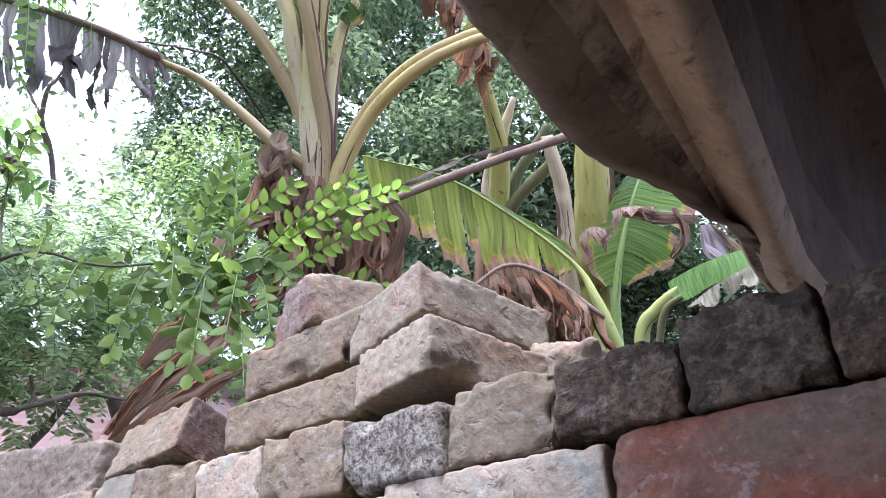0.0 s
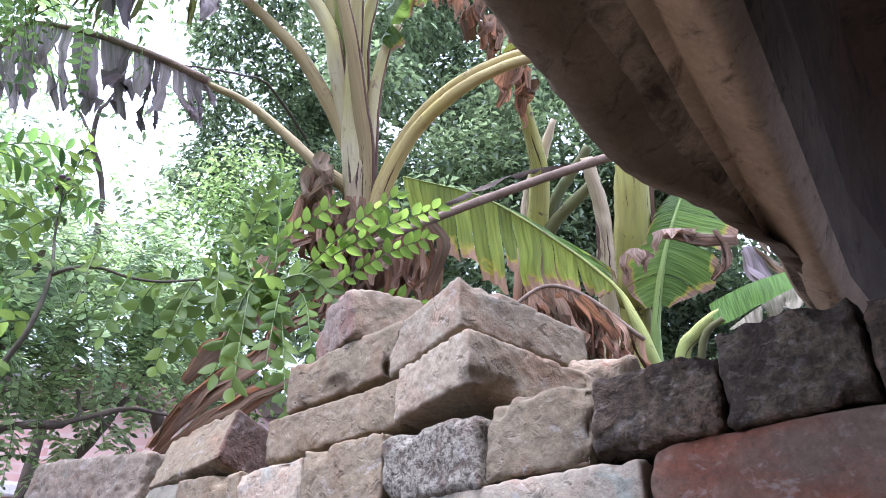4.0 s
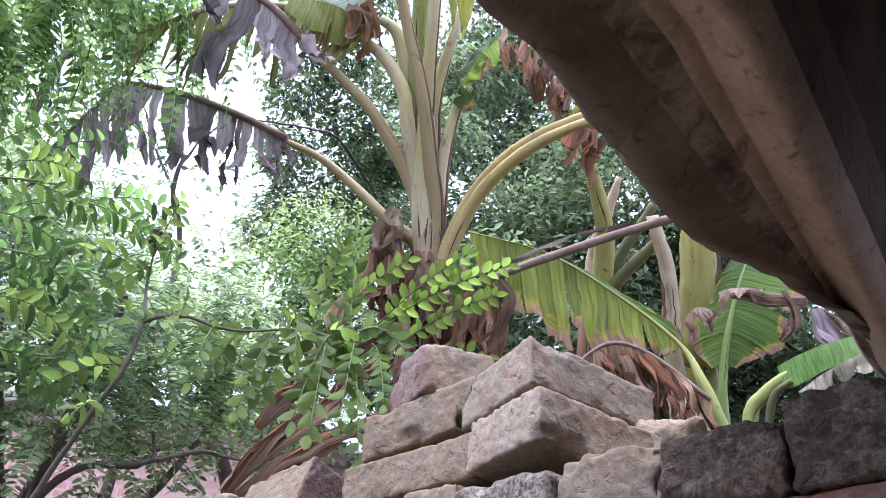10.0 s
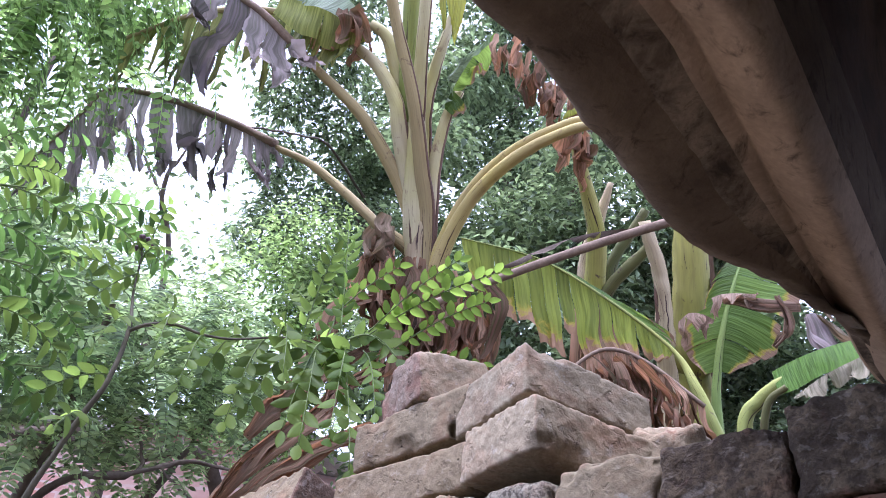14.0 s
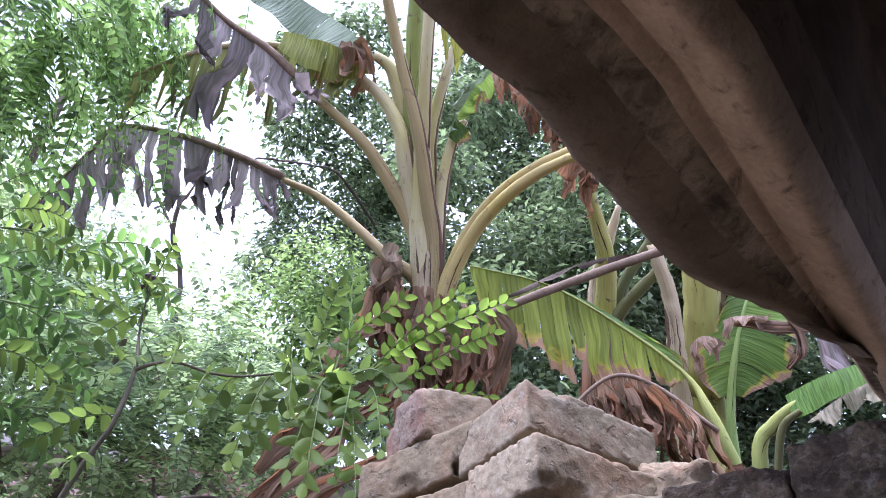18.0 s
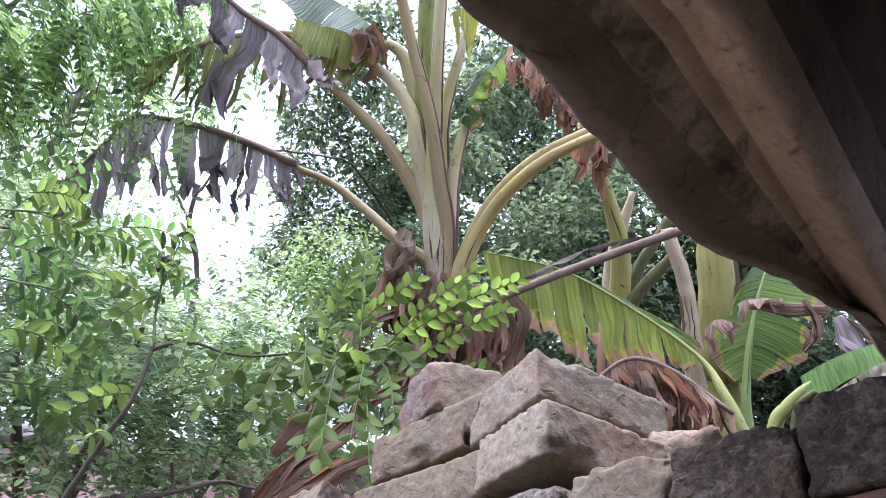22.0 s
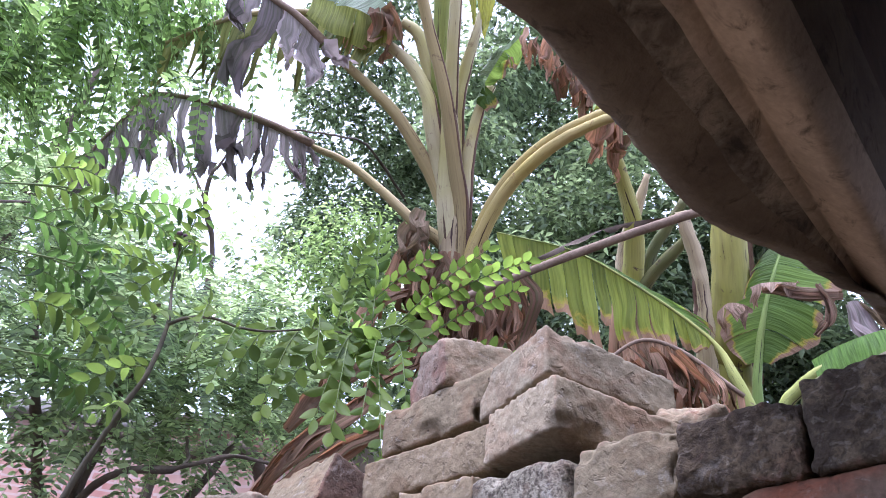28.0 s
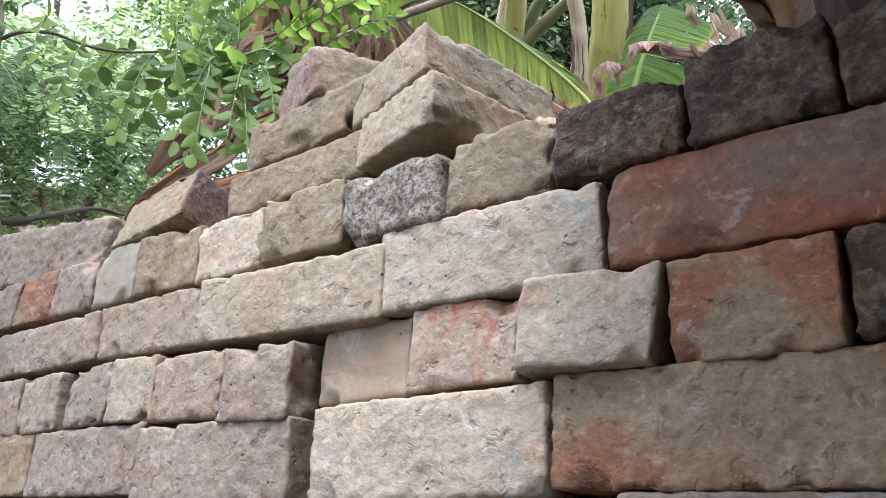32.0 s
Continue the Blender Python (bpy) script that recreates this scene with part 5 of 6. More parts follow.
blade("dry_blade", [(-0.66, 0.93, 2.44), (-0.58, 0.97, 2.50), (-0.50, 1.03, 2.47), (-0.40, 1.12, 2.36)], [0.14, 0.22, 0.24, 0.18], (0.1, 0.0, -0.8), DEAD_BROWN, plant_b, "collapsed dry brown leaf with fanned shreds", 34, 0.5, 0.4, 0.3, 0.09, 41, (4, 12), 0.014, 0.2, 0.04)
tatters("dead_leaf", [(-0.64, 0.93, 2.42), (-0.56, 0.97, 2.47), (-0.46, 1.05, 2.42)], 30, 0.17, 0.03, DEAD_BROWN, plant_b, "fanned shreds of a dry leaf", 43, 0.02, (0.5, 0.3, 0.2))
tube("leaf_rib", [(-0.70, 0.91, 2.36), (-0.66, 0.93, 2.44), (-0.58, 0.97, 2.50), (-0.50, 1.03, 2.47), (-0.40, 1.12, 2.36)], [0.004, 0.005, 0.0055, 0.006, 0.006], ROD, plant_b, "", 8)
adopt(plant_b)

plant_c = thing("banana_plant", (-1.0, 1.55, 0), "banana plant half hidden behind the others", "banana plant")
tube("pseudostem", [(-1.02, 1.62, 0), (-1.01, 1.58, 1.6), (-0.98, 1.50, 2.7), (-0.92, 1.45, 2.95), (-0.86, 1.38, 3.10)], [0.09, 0.085, 0.07, 0.05, 0.012], TRUNK, plant_c, "", 14, 0, 0.01, 30)
for pts, radii, mat in [
    ([(-0.72, 1.06, 3.38), (-0.74, 1.12, 3.32), (-0.78, 1.23, 3.26), (-0.81, 1.32, 3.17), (-0.88, 1.41, 3.06), (-0.96, 1.48, 2.90)], [0.02, 0.026, 0.034, 0.042, 0.05, 0.06], STEM_MOTTLED),
    ([(-0.72, 1.28, 3.32), (-0.81, 1.33, 3.22), (-0.90, 1.39, 3.13), (-0.96, 1.46, 2.95)], [0.014, 0.03, 0.034, 0.04], SHEATH),
    ([(-0.64, 1.41, 3.12), (-0.71, 1.42, 3.09), (-0.82, 1.43, 3.03), (-0.91, 1.46, 2.96), (-0.98, 1.5, 2.8)], [0.02, 0.026, 0.03, 0.035, 0.04], STALK_DEEP),
    ([(-0.68, 1.43, 3.28), (-0.75, 1.44, 3.21), (-0.82, 1.45, 3.15), (-0.88, 1.48, 3.05), (-0.95, 1.5, 2.9)], [0.02, 0.024, 0.028, 0.03, 0.035], STALK_DEEP),
]:
    tube("leaf_stalk", pts, [k * 0.75 for k in radii], mat, plant_c, "", 12, 0.4, 0.003, 26)
tatters("dead_leaf", [(-0.95, 1.40, 2.95), (-0.85, 1.38, 2.9)], 14, 0.4, 0.07, DEAD_BROWN, plant_c, "dry brown leaves", 51, 0.05)
adopt(plant_c)

# ---- dry leaf lying along the far end of the wall ----
fallen = thing("fallen_leaf", (-1.35, 0.1, 1.765), "dry brown banana leaf lying along the wall top", "leaf")
tube("leaf_rib", [(-1.62, -0.06, 1.86), (-1.46, 0.0, 1.88), (-1.42, 0.12, 1.895), (-1.27, 0.21, 1.89), (-1.2, 0.26, 1.84)], [0.006, 0.008, 0.009, 0.010, 0.010], ROD, fallen, "", 8, 0.2, 0.002)
tatters("dry_blade", [(-1.60, -0.05, 1.86), (-1.46, 0.0, 1.88), (-1.42, 0.12, 1.89), (-1.27, 0.21, 1.885)], 30, 0.13, 0.05, DEAD_BROWN, fallen, "", 44, 0.008)
adopt(fallen)

# ---- curry-leaf sapling leaning past the wall ----
sapling = thing("sapling", (-1.05, -0.2, 0), "slender sapling with feathery bright green leaflets", "sapling")
tube("trunk", [(-1.05, -0.2, 0), (-0.98, -0.19, 1.1), (-0.87, -0.17, 1.70), (-0.84, -0.16, 1.831), (-0.806, -0.14, 1.943), (-0.778, -0.125, 2.016), (-0.792, -0.113, 2.114), (-0.833, -0.11, 2.192), (-0.826, -0.12, 2.272)],
     [0.010, 0.008, 0.0062, 0.0050, 0.0046, 0.0042, 0.0036, 0.0024, 0.0015], TWIG, sapling, "", 9, 0, 0.002, 44)
tube("branch", [(-0.792, -0.113, 2.114), (-0.758, -0.10, 2.121), (-0.726, -0.07, 2.124), (-0.701, -0.03, 2.116), (-0.679, 0.02, 2.124), (-0.641, 0.07, 2.139), (-0.587, 0.13, 2.136)], [0.0034, 0.0029, 0.0026, 0.0024, 0.0021, 0.0018, 0.0015], TWIG, sapling, "", 8, 0, 0.001, 30)
tube("branch", [(-0.587, 0.13, 2.136), (-0.55, 0.14, 2.138), (-0.505, 0.15, 2.138), (-0.467, 0.17, 2.107), (-0.437, 0.20, 2.091)], [0.0017, 0.0015, 0.0013, 0.0012, 0.001], STEM_GREEN, sapling, "thin green twig", 6, 0, 0.0005, 16)
YOUNG = "bright young leaf spray"
for k, (a, b, count, leaf) in enumerate([
    ((-0.495, 0.14, 2.135), (-0.363, 0.20, 2.256), 19, 0.024), ((-0.505, 0.15, 2.138), (-0.308, 0.24, 2.233), 23, 0.026), ((-0.467, 0.17, 2.107), (-0.329, 0.24, 2.185), 19, 0.023),
    ((-0.437, 0.20, 2.091), (-0.361, 0.27, 2.096), 10, 0.020), ((-0.568, 0.14, 2.16), (-0.623, 0.16, 2.409), 20, 0.029), ((-0.592, 0.14, 2.201), (-0.508, 0.20, 2.30), 13, 0.026), ((-0.588, 0.13, 2.14), (-0.60, 0.17, 2.29), 14, 0.027)]):
    spray(a, b, count + 2, leaf * 1.07, LEAF_BRIGHT, sapling, YOUNG, 200 + k, 0.06, 0.54, (-0.35, 0.45, 0.8), 52)
HANGING = "drooping leaf spray"
for k, (a, b, count, leaf, sag, mat) in enumerate([
    ((-0.561, 0.14, 2.131), (-0.443, 0.10, 1.885), 19, 0.034, 0.10, LEAF_HANG), ((-0.60, 0.12, 2.135), (-0.50, 0.05, 1.915), 17, 0.036, 0.22, LEAF_HANG), ((-0.525, 0.16, 2.119), (-0.452, 0.14, 1.985), 13, 0.028, 0.16, LEAF_BRIGHT),
    ((-0.603, 0.11, 2.119), (-0.655, 0.05, 2.015), 11, 0.040, 0.32, LEAF_HANG), ((-0.529, 0.14, 2.112), (-0.572, 0.09, 2.01), 10, 0.040, 0.30, LEAF_HANG), ((-0.549, 0.14, 2.138), (-0.451, 0.17, 2.087), 10, 0.034, 0.22, LEAF_HANG),
    ((-0.599, 0.12, 2.144), (-0.74, 0.14, 2.31), 15, 0.027, 0.10, LEAF_HANG), ((-0.58, 0.13, 2.13), (-0.535, 0.04, 1.94), 16, 0.033, 0.28, LEAF_HANG), ((-0.659, 0.06, 2.139), (-0.66, 0.02, 1.975), 13, 0.030, 0.20, LEAF_HANG),
    ((-0.64, 0.07, 2.139), (-0.545, 0.03, 2.03), 11, 0.032, 0.35, LEAF_HANG), ((-0.70, -0.03, 2.114), (-0.665, -0.07, 1.99), 12, 0.028, 0.25, LEAF_BRIGHT), ((-0.746, -0.07, 2.131), (-0.66, -0.12, 2.02), 11, 0.030, 0.35, LEAF_HANG),
    ((-0.62, 0.10, 2.14), (-0.57, 0.10, 2.30), 13, 0.027, 0.08, LEAF_HANG), ((-0.545, 0.14, 2.12), (-0.475, 0.08, 1.93), 15, 0.030, 0.20, LEAF_BRIGHT), ((-0.67, 0.03, 2.125), (-0.735, 0.0, 2.06), 9, 0.030, 0.4, LEAF_HANG)]):
    spray(a, b, count + 2, leaf * 1.06, mat, sapling, HANGING, 230 + k, sag, 0.50 + 0.03 * (k % 3), (-0.75 + 0.2 * (k % 3), 0.25 + 0.12 * (k % 4), 0.35 - 0.2 * (k % 3)), 40 + 5 * (k % 4))
for k, (a, b, count, leaf) in enumerate([
    ((-0.829, -0.115, 2.24), (-0.881, -0.18, 2.136), 11, 0.030), ((-0.829, -0.11, 2.207), (-0.979, -0.20, 2.287), 14, 0.032), ((-0.826, -0.12, 2.272), (-0.66, -0.15, 2.18), 13, 0.030), ((-0.826, -0.12, 2.272), (-0.887, -0.20, 2.337), 9, 0.032),
    ((-0.822, -0.12, 2.258), (-0.738, -0.14, 2.332), 10, 0.026), ((-0.80, -0.115, 2.14), (-0.71, -0.19, 2.03), 11, 0.032), ((-0.782, -0.12, 2.03), (-0.86, -0.20, 1.98), 11, 0.032), ((-0.80, -0.13, 1.96), (-0.72, -0.20, 1.90), 10, 0.030)]):
    spray(a, b, count, leaf, LEAF_HANG, sapling, "feathery leaf spray", 260 + k, 0.12, 0.5)
rng_b = random.Random(9)
for k in range(7):
    c = Vector((-0.824, -0.122, 2.292)) + Vector((rng_b.uniform(-1, 1), rng_b.uniform(-1, 1), rng_b.uniform(-0.5, 1))) * 0.016
    tube("berry", [c + Vector((0, 0, 0.006)), c + Vector((0, 0, 0.003)), c, c - Vector((0, 0, 0.006))], [0.001, 0.0042, 0.0048, 0.001], BERRY, sapling, "small dark berry", 8, 0, 0, 8)
    tube("berry_stalk", [(-0.826, -0.12, 2.27), c], [0.0008, 0.0006], TWIG, sapling, "", 4, 0, 0, 6)
adopt(sapling)

# second sapling, further left, whose crown hangs into view
sapling_b = thing("tree", (-1.75, -0.95, 0), "leafy tree arching overhead with drooping feathery leaves", "tree")
tube("trunk", [(-1.75, -0.95, 0), (-1.74, -0.95, 1.4), (-1.66, -0.85, 2.5), (-1.55, -0.62, 3.2), (-1.44, -0.30, 3.5)], [0.026, 0.022, 0.014, 0.008, 0.004], BARK, sapling_b, "", 9, 0, 0.003, 30)
tube("branch", [(-1.62, -0.76, 2.8), (-1.38, -0.52, 3.12), (-1.2, -0.45, 3.35)], [0.008, 0.006, 0.003], BARK, sapling_b, "", 7)
tube("branch", [(-1.67, -0.86, 2.4), (-1.30, -0.46, 2.42), (-0.95, -0.36, 2.30)], [0.007, 0.005, 0.002], BARK, sapling_b, "", 7)
fronds("crown", [(c, (w[0] * 0.7, w[1] * 0.7, -0.12), 0.24, 30, 0.28, 11, 0.031, 0.44, 0.9) for c, w in (
    ((-1.28, -0.50, 3.08), (0.3, 0.2, 0)), ((-1.38, -0.35, 3.25), (0.1, 0.3, 0)), ((-1.46, -0.20, 3.42), (0.2, 0.3, 0)), ((-1.45, -0.40, 3.05), (0.2, 0.2, -0.1)),
    ((-1.62, -0.24, 3.42), (0, 0.3, 0)), ((-1.50, -0.10, 3.62), (0.2, 0.3, 0)), ((-1.39, -0.57, 2.95), (0.3, 0, 0)), ((-1.23, -0.47, 3.25), (0.3, 0.2, 0)), ((-1.32, -0.26, 3.56), (0.2, 0.3, 0)), ((-1.44, -0.54, 3.12), (0.3, 0.1, 0)), ((-1.62, -0.50, 3.12), (0.3, 0.1, 0)))], LEAF_AIRY, sapling_b, "", 71)
for k, (a, b, count, leaf) in enumerate([
    ((-1.16, -0.32, 2.36), (-0.86, -0.26, 2.27), 21, 0.036), ((-1.12, -0.30, 2.27), (-0.83, -0.20, 2.20), 19, 0.036), ((-1.02, -0.30, 2.14), (-0.84, -0.22, 2.11), 14, 0.034), ((-1.10, -0.36, 2.40), (-0.80, -0.24, 2.42), 18, 0.034),
    ((-1.0, -0.36, 2.33), (-0.90, -0.30, 2.16), 14, 0.036), ((-1.2, -0.42, 2.42), (-1.0, -0.30, 2.55), 15, 0.034)]):
    spray(a, b, count, leaf, LEAF_DEEP, sapling_b, "long drooping leaf spray", 290 + k, 0.15, 0.48)
for k, pts in enumerate([[(-1.67, -0.86, 2.4), (-0.85, -0.39, 2.27), (-1.02, -0.2, 2.42)], [(-1.67, -0.86, 2.4), (-0.89, -0.33, 2.18), (-1.01, -0.12, 2.28)], [(-1.68, -0.88, 2.2), (-0.94, -0.27, 2.04), (-1.03, -0.12, 2.13)]]):
    tube("branch", pts, [0.003, 0.0016, 0.0010], STEM_GREEN, sapling_b, "thin green twig", 6)
for k, (a, b, count, leaf) in enumerate([
    ((-0.85, -0.39, 2.27), (-0.78, -0.24, 2.23), 17, 0.034), ((-0.83, -0.38, 2.2), (-0.77, -0.24, 2.13), 18, 0.037), ((-0.94, -0.32, 2.3), (-0.83, -0.15, 2.3), 19, 0.040), ((-0.89, -0.33, 2.18), (-0.83, -0.18, 2.1), 20, 0.034),
    ((-0.87, -0.32, 2.09), (-0.81, -0.2, 2.04), 18, 0.040), ((-0.95, -0.24, 2.12), (-0.88, -0.12, 2.08), 19, 0.034), ((-0.94, -0.27, 2.04), (-0.88, -0.17, 1.97), 20, 0.037), ((-1.02, -0.2, 2.42), (-0.91, -0.06, 2.42), 17, 0.040),
    ((-0.87, -0.37, 2.33), (-0.8, -0.28, 2.31), 19, 0.037), ((-1.01, -0.12, 2.39), (-0.94, -0.02, 2.34), 20, 0.040), ((-0.99, -0.32, 2.2), (-0.94, -0.23, 2.16), 18, 0.037)]):
    spray(a, b, count, leaf, LEAF_DEEP if k % 4 else LEAF_HANG, sapling_b, "arching leaf spray", 310 + k, 0.14, 0.34, (-0.5 + 0.15 * (k % 3), 0.3, 0.75), 58)
adopt(sapling_b)


# ---- trees behind ----
def tree(place, label, limbs, radii):
    t = thing("tree", place, label, "tree", "trees behind the wall")
    for pts, r in zip(limbs, radii):
        tube("limb" if pts[0][2] > 0.1 else "trunk", pts, r, BARK, t, "", 8, 0, 0.01, 26)
    return t


near_tree = tree((-2.5, 0.35, 0), "low spreading tree with dense blue-green feathery foliage",
                 [[(-2.5, 0.35, 0), (-2.45, 0.35, 1.2), (-2.3, 0.3, 1.9), (-2.1, 0.3, 2.35), (-2.0, 0.3, 2.8)], [(-2.35, 0.31, 1.8), (-2.1, 0.6, 2.2), (-1.95, 0.75, 2.6)], [(-2.25, 0.3, 2.0), (-1.95, 0.05, 2.3), (-1.75, -0.1, 2.5)],
                  [(-2.3, 0.3, 1.9), (-2.05, 0.25, 2.07), (-1.83, 0.27, 2.17), (-1.77, 0.37, 2.20), (-1.72, 0.44, 2.23), (-1.67, 0.53, 2.27), (-1.60, 0.64, 2.27)], [(-1.74, 0.42, 2.22), (-1.78, 0.45, 2.28), (-1.80, 0.42, 2.34)],
                  [(-1.70, 0.47, 2.24), (-1.68, 0.56, 2.18), (-1.63, 0.66, 2.10)], [(-2.05, 0.25, 2.07), (-1.90, 0.21, 2.18), (-1.80, 0.23, 2.33), (-1.84, 0.19, 2.42)]],
                 [[0.07, 0.05, 0.035, 0.02, 0.01], [0.025, 0.016, 0.006], [0.022, 0.014, 0.006],
                  [0.018, 0.014, 0.011, 0.010, 0.009, 0.007, 0.004], [0.006, 0.005, 0.003], [0.004, 0.003, 0.002], [0.012, 0.010, 0.008, 0.004]])
fronds("crown", [(c, (0.1, -0.1, 0.0), 0.36, 52, 0.26, 12, 0.028, 0.46, 0.6) for c in (
    (-1.72, -0.08, 2.46), (-1.87, 0.16, 2.48), (-1.95, 0.42, 2.60), (-2.01, 0.70, 2.69), (-1.95, 0.07, 2.36), (-2.05, 0.38, 2.39), (-2.09, 0.70, 2.51), (-1.91, 0.73, 2.80), (-1.79, -0.16, 2.33), (-2.59, -0.02, 3.4), (-2.5, 0.2, 3.25), (-2.75, 0.25, 3.2), (-2.45, -0.1, 3.1),
    (-2.33, 0.05, 3.01), (-2.28, 0.21, 3.01), (-2.20, 0.14, 2.76), (-2.43, 0.48, 3.01), (-2.18, 0.34, 2.68), (-2.21, 0.71, 2.76), (-2.35, 0.94, 3.0))], LEAF_BLUE, near_tree, "", 81)
adopt(near_tree)

thin_tree = tree((-3.0, 0.85, 0), "thin sparse tree against the bright sky",
                 [[(-3.0, 0.85, 0), (-2.95, 0.85, 1.8), (-2.81, 0.79, 3.41), (-2.66, 0.59, 3.75), (-2.55, 0.57, 3.92), (-2.47, 0.65, 4.13)], [(-2.66, 0.59, 3.75), (-2.7, 0.45, 3.95), (-2.65, 0.3, 4.1)]], [[0.04, 0.03, 0.014, 0.010, 0.007, 0.004], [0.008, 0.006, 0.003]])
leaf_cloud("crown", [(-2.6, 0.9, 3.75, 0.3), (-2.85, 0.6, 3.55, 0.35), (-2.5, 0.7, 3.9, 0.25), (-2.8, 1.0, 3.5, 0.3), (-2.75, 0.4, 3.8, 0.3)], 60, 0.045, LEAF_BLUE, thin_tree, "", 82)
adopt(thin_tree)

rng_t = random.Random(5)
far_tree = tree((-3.0, 3.6, 0), "large dense tree with dark glossy leaves", [[(-3.0, 3.6, 0), (-2.95, 3.5, 1.8), (-2.8, 3.3, 3.4), (-2.6, 3.0, 5.0), (-2.5, 2.9, 6.5)], [(-2.85, 3.35, 3.0), (-2.2, 2.9, 4.2), (-1.6, 2.6, 5.2)], [(-2.8, 3.3, 3.3), (-3.2, 2.6, 4.4), (-3.4, 2.1, 5.2)],
                 [(-3.2, 2.3, 4.9), (-2.9, 1.6, 4.9), (-2.63, 1.2, 4.56), (-2.73, 0.95, 4.49), (-2.80, 0.85, 4.36)]], [[0.16, 0.13, 0.1, 0.06, 0.03], [0.06, 0.04, 0.02], [0.06, 0.04, 0.02], [0.012, 0.008, 0.006, 0.005, 0.003]])
clumps = []
for _ in range(120):
    d = Vector((rng_t.gauss(0, 1), rng_t.gauss(0, 1), rng_t.gauss(0, 1))).normalized() * rng_t.random() ** 0.35
    clumps.append((-2.35 + d.x * 1.55, 3.1 + d.y * 1.5, 4.7 + d.z * 2.5, rng_t.uniform(0.25, 0.5)))
clumps += [(-3.4, 1.5, 5.6, 0.31), (-3.7, 1.7, 5.3, 0.31), (-3.8, 1.9, 5.0, 0.31), (-3.1, 1.6, 5.8, 0.31), (-3.3, 1.9, 5.5, 0.31), (-3.5, 2.1, 5.2, 0.31), (-3.1, 2.1, 6.0, 0.31), (-3.4, 2.4, 5.6, 0.31), (-3.4, 2.4, 5.0, 0.31), (-3.1, 1.3, 6.0, 0.31), (-2.8, 1.5, 6.1, 0.31), (-3.6, 2.2, 4.6, 0.31), (-3.8, 1.8, 4.7, 0.31), (-2.1, 2.7, 6.2, 0.31), (-2.5, 2.6, 6.1, 0.31), (-2.5, 3.2, 5.6, 0.31), (-2.1, 2.4, 6.4, 0.31), (-2.8, 2.9, 5.6, 0.31)]
clumps += [(-1.24, 3.37, 4.07, 0.5), (-1.05, 3.56, 3.87, 0.5), (-1.6, 3.32, 3.87, 0.5), (-1.93, 3.23, 3.72, 0.5), (-1.6, 3.54, 3.47, 0.5), (-1.2, 3.7, 3.3, 0.5), (-0.8, 3.8, 3.6, 0.5), (-2.3, 3.0, 3.2, 0.5)]
clumps += [(-1.48, 2.54, 4.28, 0.4), (-2.12, 2.09, 4.25, 0.4), (-2.2, 2.16, 4.09, 0.4), (-1.69, 2.5, 4.17, 0.4), (-1.84, 2.3, 4.28, 0.4), (-1.4, 2.72, 4.12, 0.4), (-1.57, 2.78, 3.93, 0.4)]
clumps += [(-0.8, 3.4, 4.3, 0.5), (-0.5, 3.6, 4.4, 0.5), (-0.9, 3.5, 4.7, 0.5), (-0.4, 3.4, 4.0, 0.5), (-0.2, 3.6, 4.3, 0.5), (-0.3, 3.7, 3.6, 0.5)]
clumps += [(-1.4, 3.6, 3.6, 0.4), (-1.16, 3.69, 3.61, 0.4), (-0.91, 3.76, 3.64, 0.4), (-0.72, 3.79, 3.7, 0.4), (-1.23, 3.59, 3.77, 0.4)]
leaf_cloud("crown", clumps, 820, 0.060, LEAF_FAR, far_tree, "", 83)
adopt(far_tree)

mid_tree = tree((-3.6, 1.9, 0), "bushy tree with fresh green leaves", [[(-3.6, 1.9, 0), (-3.5, 1.85, 1.6), (-3.2, 1.75, 2.8), (-3.0, 1.7, 3.8)], [(-3.48, 0.42, 2.68), (-3.35, 0.72, 2.80), (-3.24, 1.04, 2.77), (-3.06, 1.34, 2.85), (-3.3, 1.7, 2.6)]], [[0.09, 0.07, 0.05, 0.02], [0.02, 0.025, 0.03, 0.035, 0.04]])
clumps = [(-3.01, 1.43, 3.8, 0.4), (-2.92, 1.6, 4.16, 0.4), (-3.05, 1.68, 3.5, 0.45), (-2.84, 1.79, 3.7, 0.4), (-3.4, 1.67, 3.33, 0.4), (-3.02, 2.18, 3.85, 0.5), (-3.13, 1.81, 3.17, 0.4),
          (-3.48, 1.23, 3.7, 0.45), (-3.6, 0.9, 3.6, 0.45), (-3.74, 0.91, 3.4, 0.45), (-3.7, 0.6, 3.3, 0.45), (-3.3, 1.3, 3.4, 0.4)]
leaf_cloud("crown", clumps, 1300, 0.046, LEAF_MID, mid_tree, "", 84)
adopt(mid_tree)

left_tree = tree((-4.6, 0.0, 0), "tall tree with light airy foliage", [[(-4.6, 0.0, 0), (-4.5, 0.0, 1.6), (-4.2, 0.05, 3.0), (-3.8, 0.1, 4.2), (-3.6, 0.1, 5.0)]], [[0.1, 0.08, 0.06, 0.04, 0.02]])
clumps = []
for _ in range(40):
    clumps.append((-3.9 + rng_t.uniform(-0.6, 0.5), -0.1 + rng_t.uniform(-0.7, 0.45), 3.2 + rng_t.uniform(-1.0, 1.6), rng_t.uniform(0.2, 0.4)))
leaf_cloud("crown", clumps, 420, 0.048, LEAF_MID, left_tree, "", 85)
adopt(left_tree)


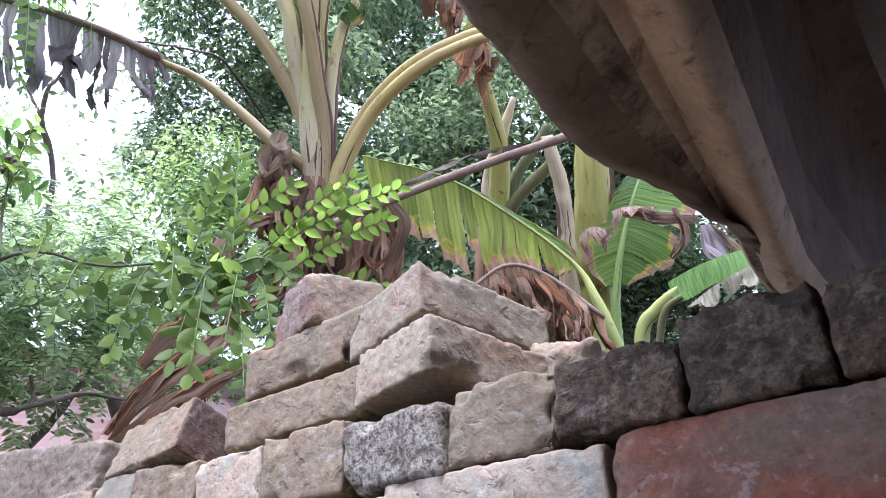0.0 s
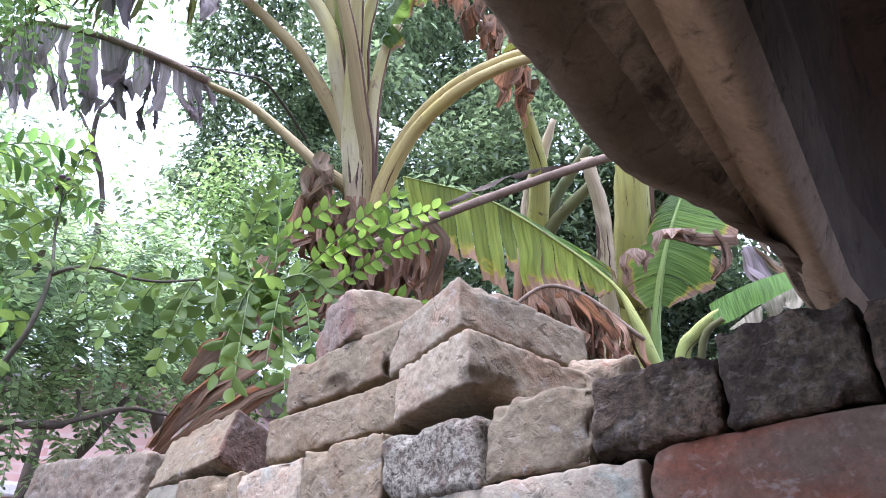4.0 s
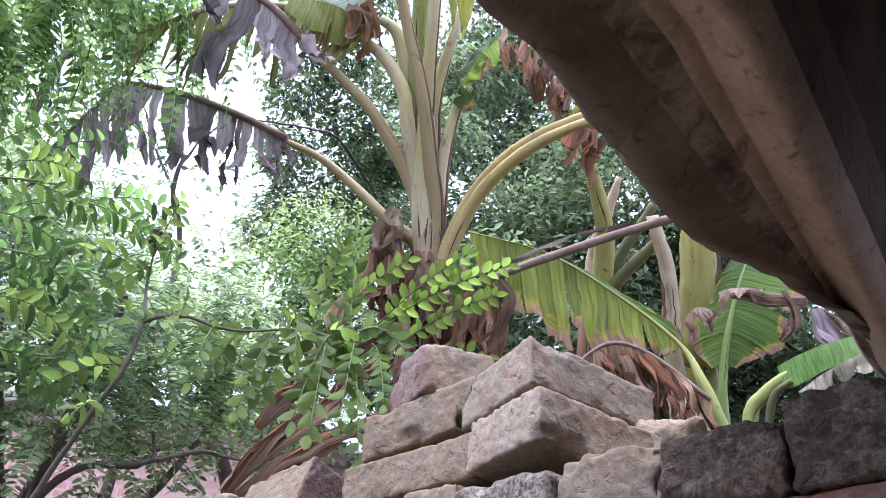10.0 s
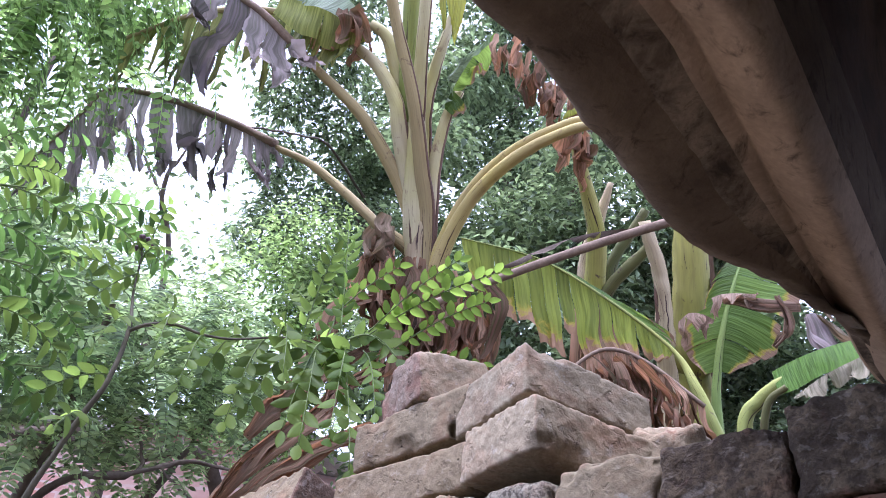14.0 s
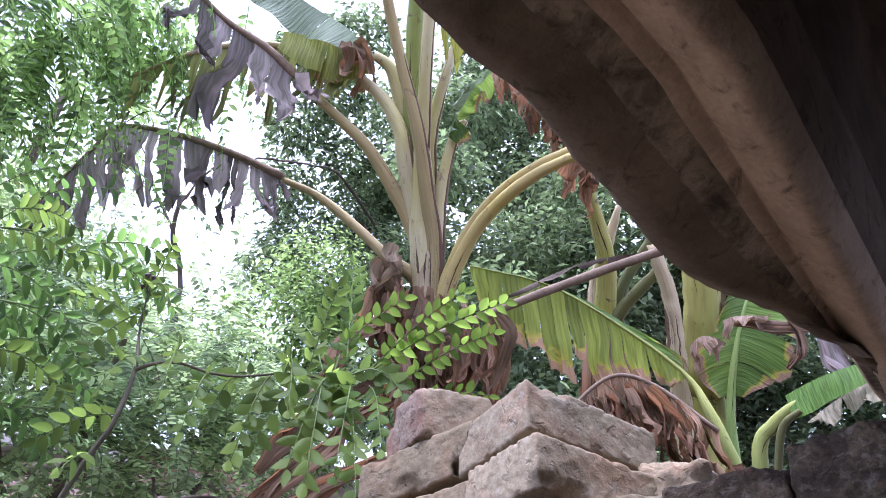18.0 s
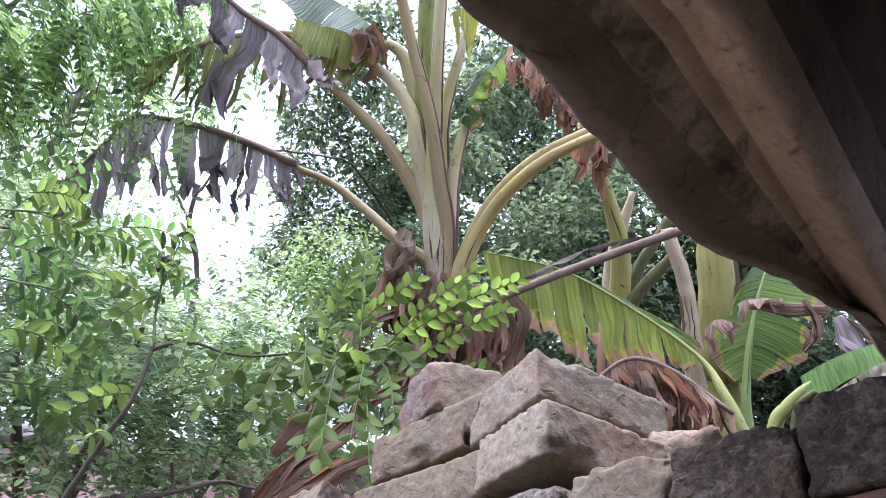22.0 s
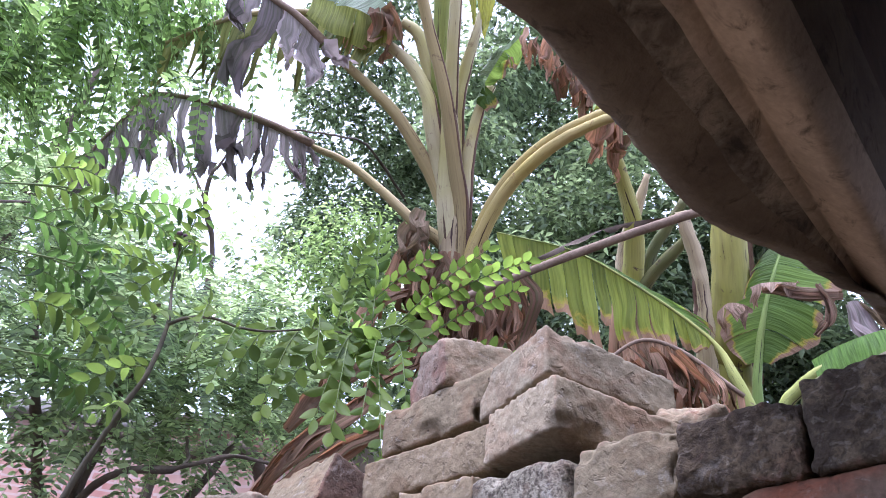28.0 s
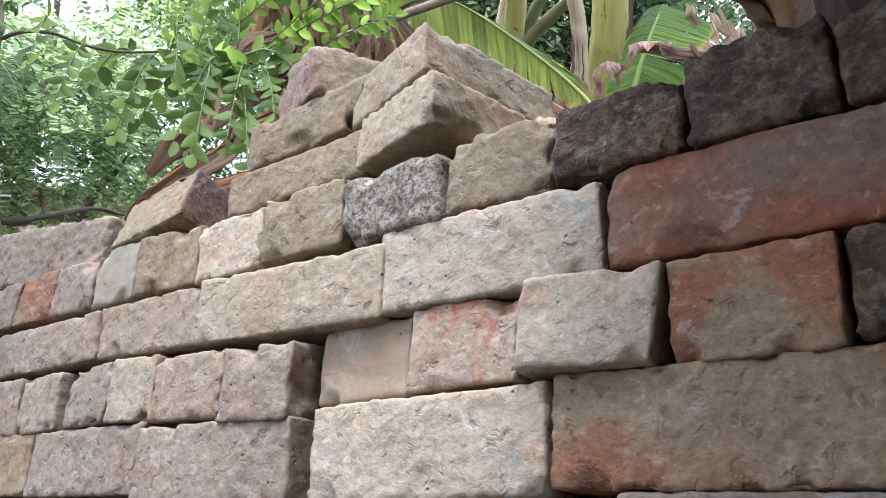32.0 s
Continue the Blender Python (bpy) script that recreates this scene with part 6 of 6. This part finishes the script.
# ---- building in the distance ----
def house():
    root = thing("house", (-8.6, 4.2, 0), "distant pinkish brick house behind the trees", "house")
    m, n, l = nodes_of("distant_brickwork")
    p = n["Principled BSDF"]
    t = n.new("ShaderNodeTexBrick")
    t.inputs["Scale"].default_value = 1.0
    t.inputs["Brick Width"].default_value, t.inputs["Row Height"].default_value, t.inputs["Mortar Size"].default_value = 0.24, 0.085, 0.012
    t.inputs["Color1"].default_value, t.inputs["Color2"].default_value, t.inputs["Mortar"].default_value = (0.33, 0.145, 0.11, 1), (0.39, 0.20, 0.15, 1), (0.40, 0.31, 0.27, 1)
    mp = n.new("ShaderNodeMapping")
    mp.inputs["Rotation"].default_value = (radians(90), 0, 0)
    co = n.new("ShaderNodeTexCoord").outputs["Object"]
    l.new(co, mp.inputs["Vector"])
    l.new(mp.outputs["Vector"], t.inputs["Vector"])
    l.new(mix(n, l, ramp(n, l, noise_node(n, l, 1.5, 5, 0.6, co), 0.35, 0.7), t.outputs["Color"], (0.42, 0.29, 0.245)), p.inputs["Base Color"])
    p.inputs["Roughness"].default_value = 0.9
    v, f = rough_box((4.2, 3.0, 4.45), 1, step=0.5, rough=0.01, chips=0)
    w = mesh_part("wall", v, f, m, root)
    w.matrix_basis = pose(0, 0, 2.22, 0, 0, 58)
    v, f = rough_box((4.5, 3.3, 0.16), 2, step=0.5, rough=0.01, chips=0)
    v2, f2 = rough_box((4.26, 3.06, 0.14), 3, step=0.5, rough=0.004, chips=0)
    mesh_part("string_course", v2, f2, SHEET, root, "pale cement band").matrix_basis = pose(0, 0, 3.42, 0, 0, 58)
    r = mesh_part("roof", v, f, CEMENT, root)
    r.matrix_basis = pose(0, 0, 4.54, 0, 0, 58)


house()


def shed():
    """A low outbuilding whose ribbed grey roof shows between the leaves."""
    root = thing("shed", (-5.6, 3.1, 0), "outbuilding with a pale ribbed sheet roof", "shed")
    v, f = rough_box((1.3, 1.6, 3.86), 31, step=0.3, rough=0.006, chips=0)
    mesh_part("wall", v, f, bpy.data.materials["distant_brickwork"], root).matrix_basis = pose(0, 0, 1.93, 0, 0, 35)
    verts, faces = [], []
    n, m = 72, 2
    for j in range(m):
        for k in range(n + 1):
            x = -0.8 + 1.6 * k / n
            z = 0.018 * math.cos(k * math.pi / 2)
            verts += [(x, -1.0 + 2.0 * j, z + 0.32 * (j - 0.5)), (x, -1.0 + 2.0 * j, z - 0.012 + 0.32 * (j - 0.5))]
    w = 2 * (n + 1)
    for k in range(n):
        a = 2 * k
        faces += [(a, a + 2, w + a + 2, w + a), (a + 1, w + a + 1, w + a + 3, a + 3), (a, a + 1, a + 3, a + 2), (w + a, w + a + 2, w + a + 3, w + a + 1)]
    mesh_part("roof", verts, faces, SHEET, root, "pale grey ribbed sheet roof", None, False).matrix_basis = pose(0, 0, 4.02, 0, 0, 35)


shed()


# ---- tree line in the distance ----
for k, (x, y, h) in enumerate([(-10.5, -3.0, 7.0), (-11.5, 0.6, 6.6), (-12.5, 4.2, 7.2), (-10.0, 8.5, 7.5), (-5.5, 10.0, 8.0), (-0.5, 10.5, 8.0)]):
    t = tree((x, y, 0), "distant leafy tree beyond the garden", [[(x, y, 0), (x, y, h * 0.3), (x + 0.2, y, h * 0.6)]], [[0.2, 0.16, 0.08]])
    cl = []
    for _ in range(46):
        d = Vector((rng_t.gauss(0, 1), rng_t.gauss(0, 1), rng_t.gauss(0, 1))).normalized() * rng_t.random() ** 0.4
        cl.append((x + d.x * 2.3, y + d.y * 2.3, h * 0.52 + d.z * h * 0.42, rng_t.uniform(0.5, 0.9)))
    leaf_cloud("crown", cl, 260, 0.17, LEAF_MID, t, "", 90 + k)
    adopt(t)
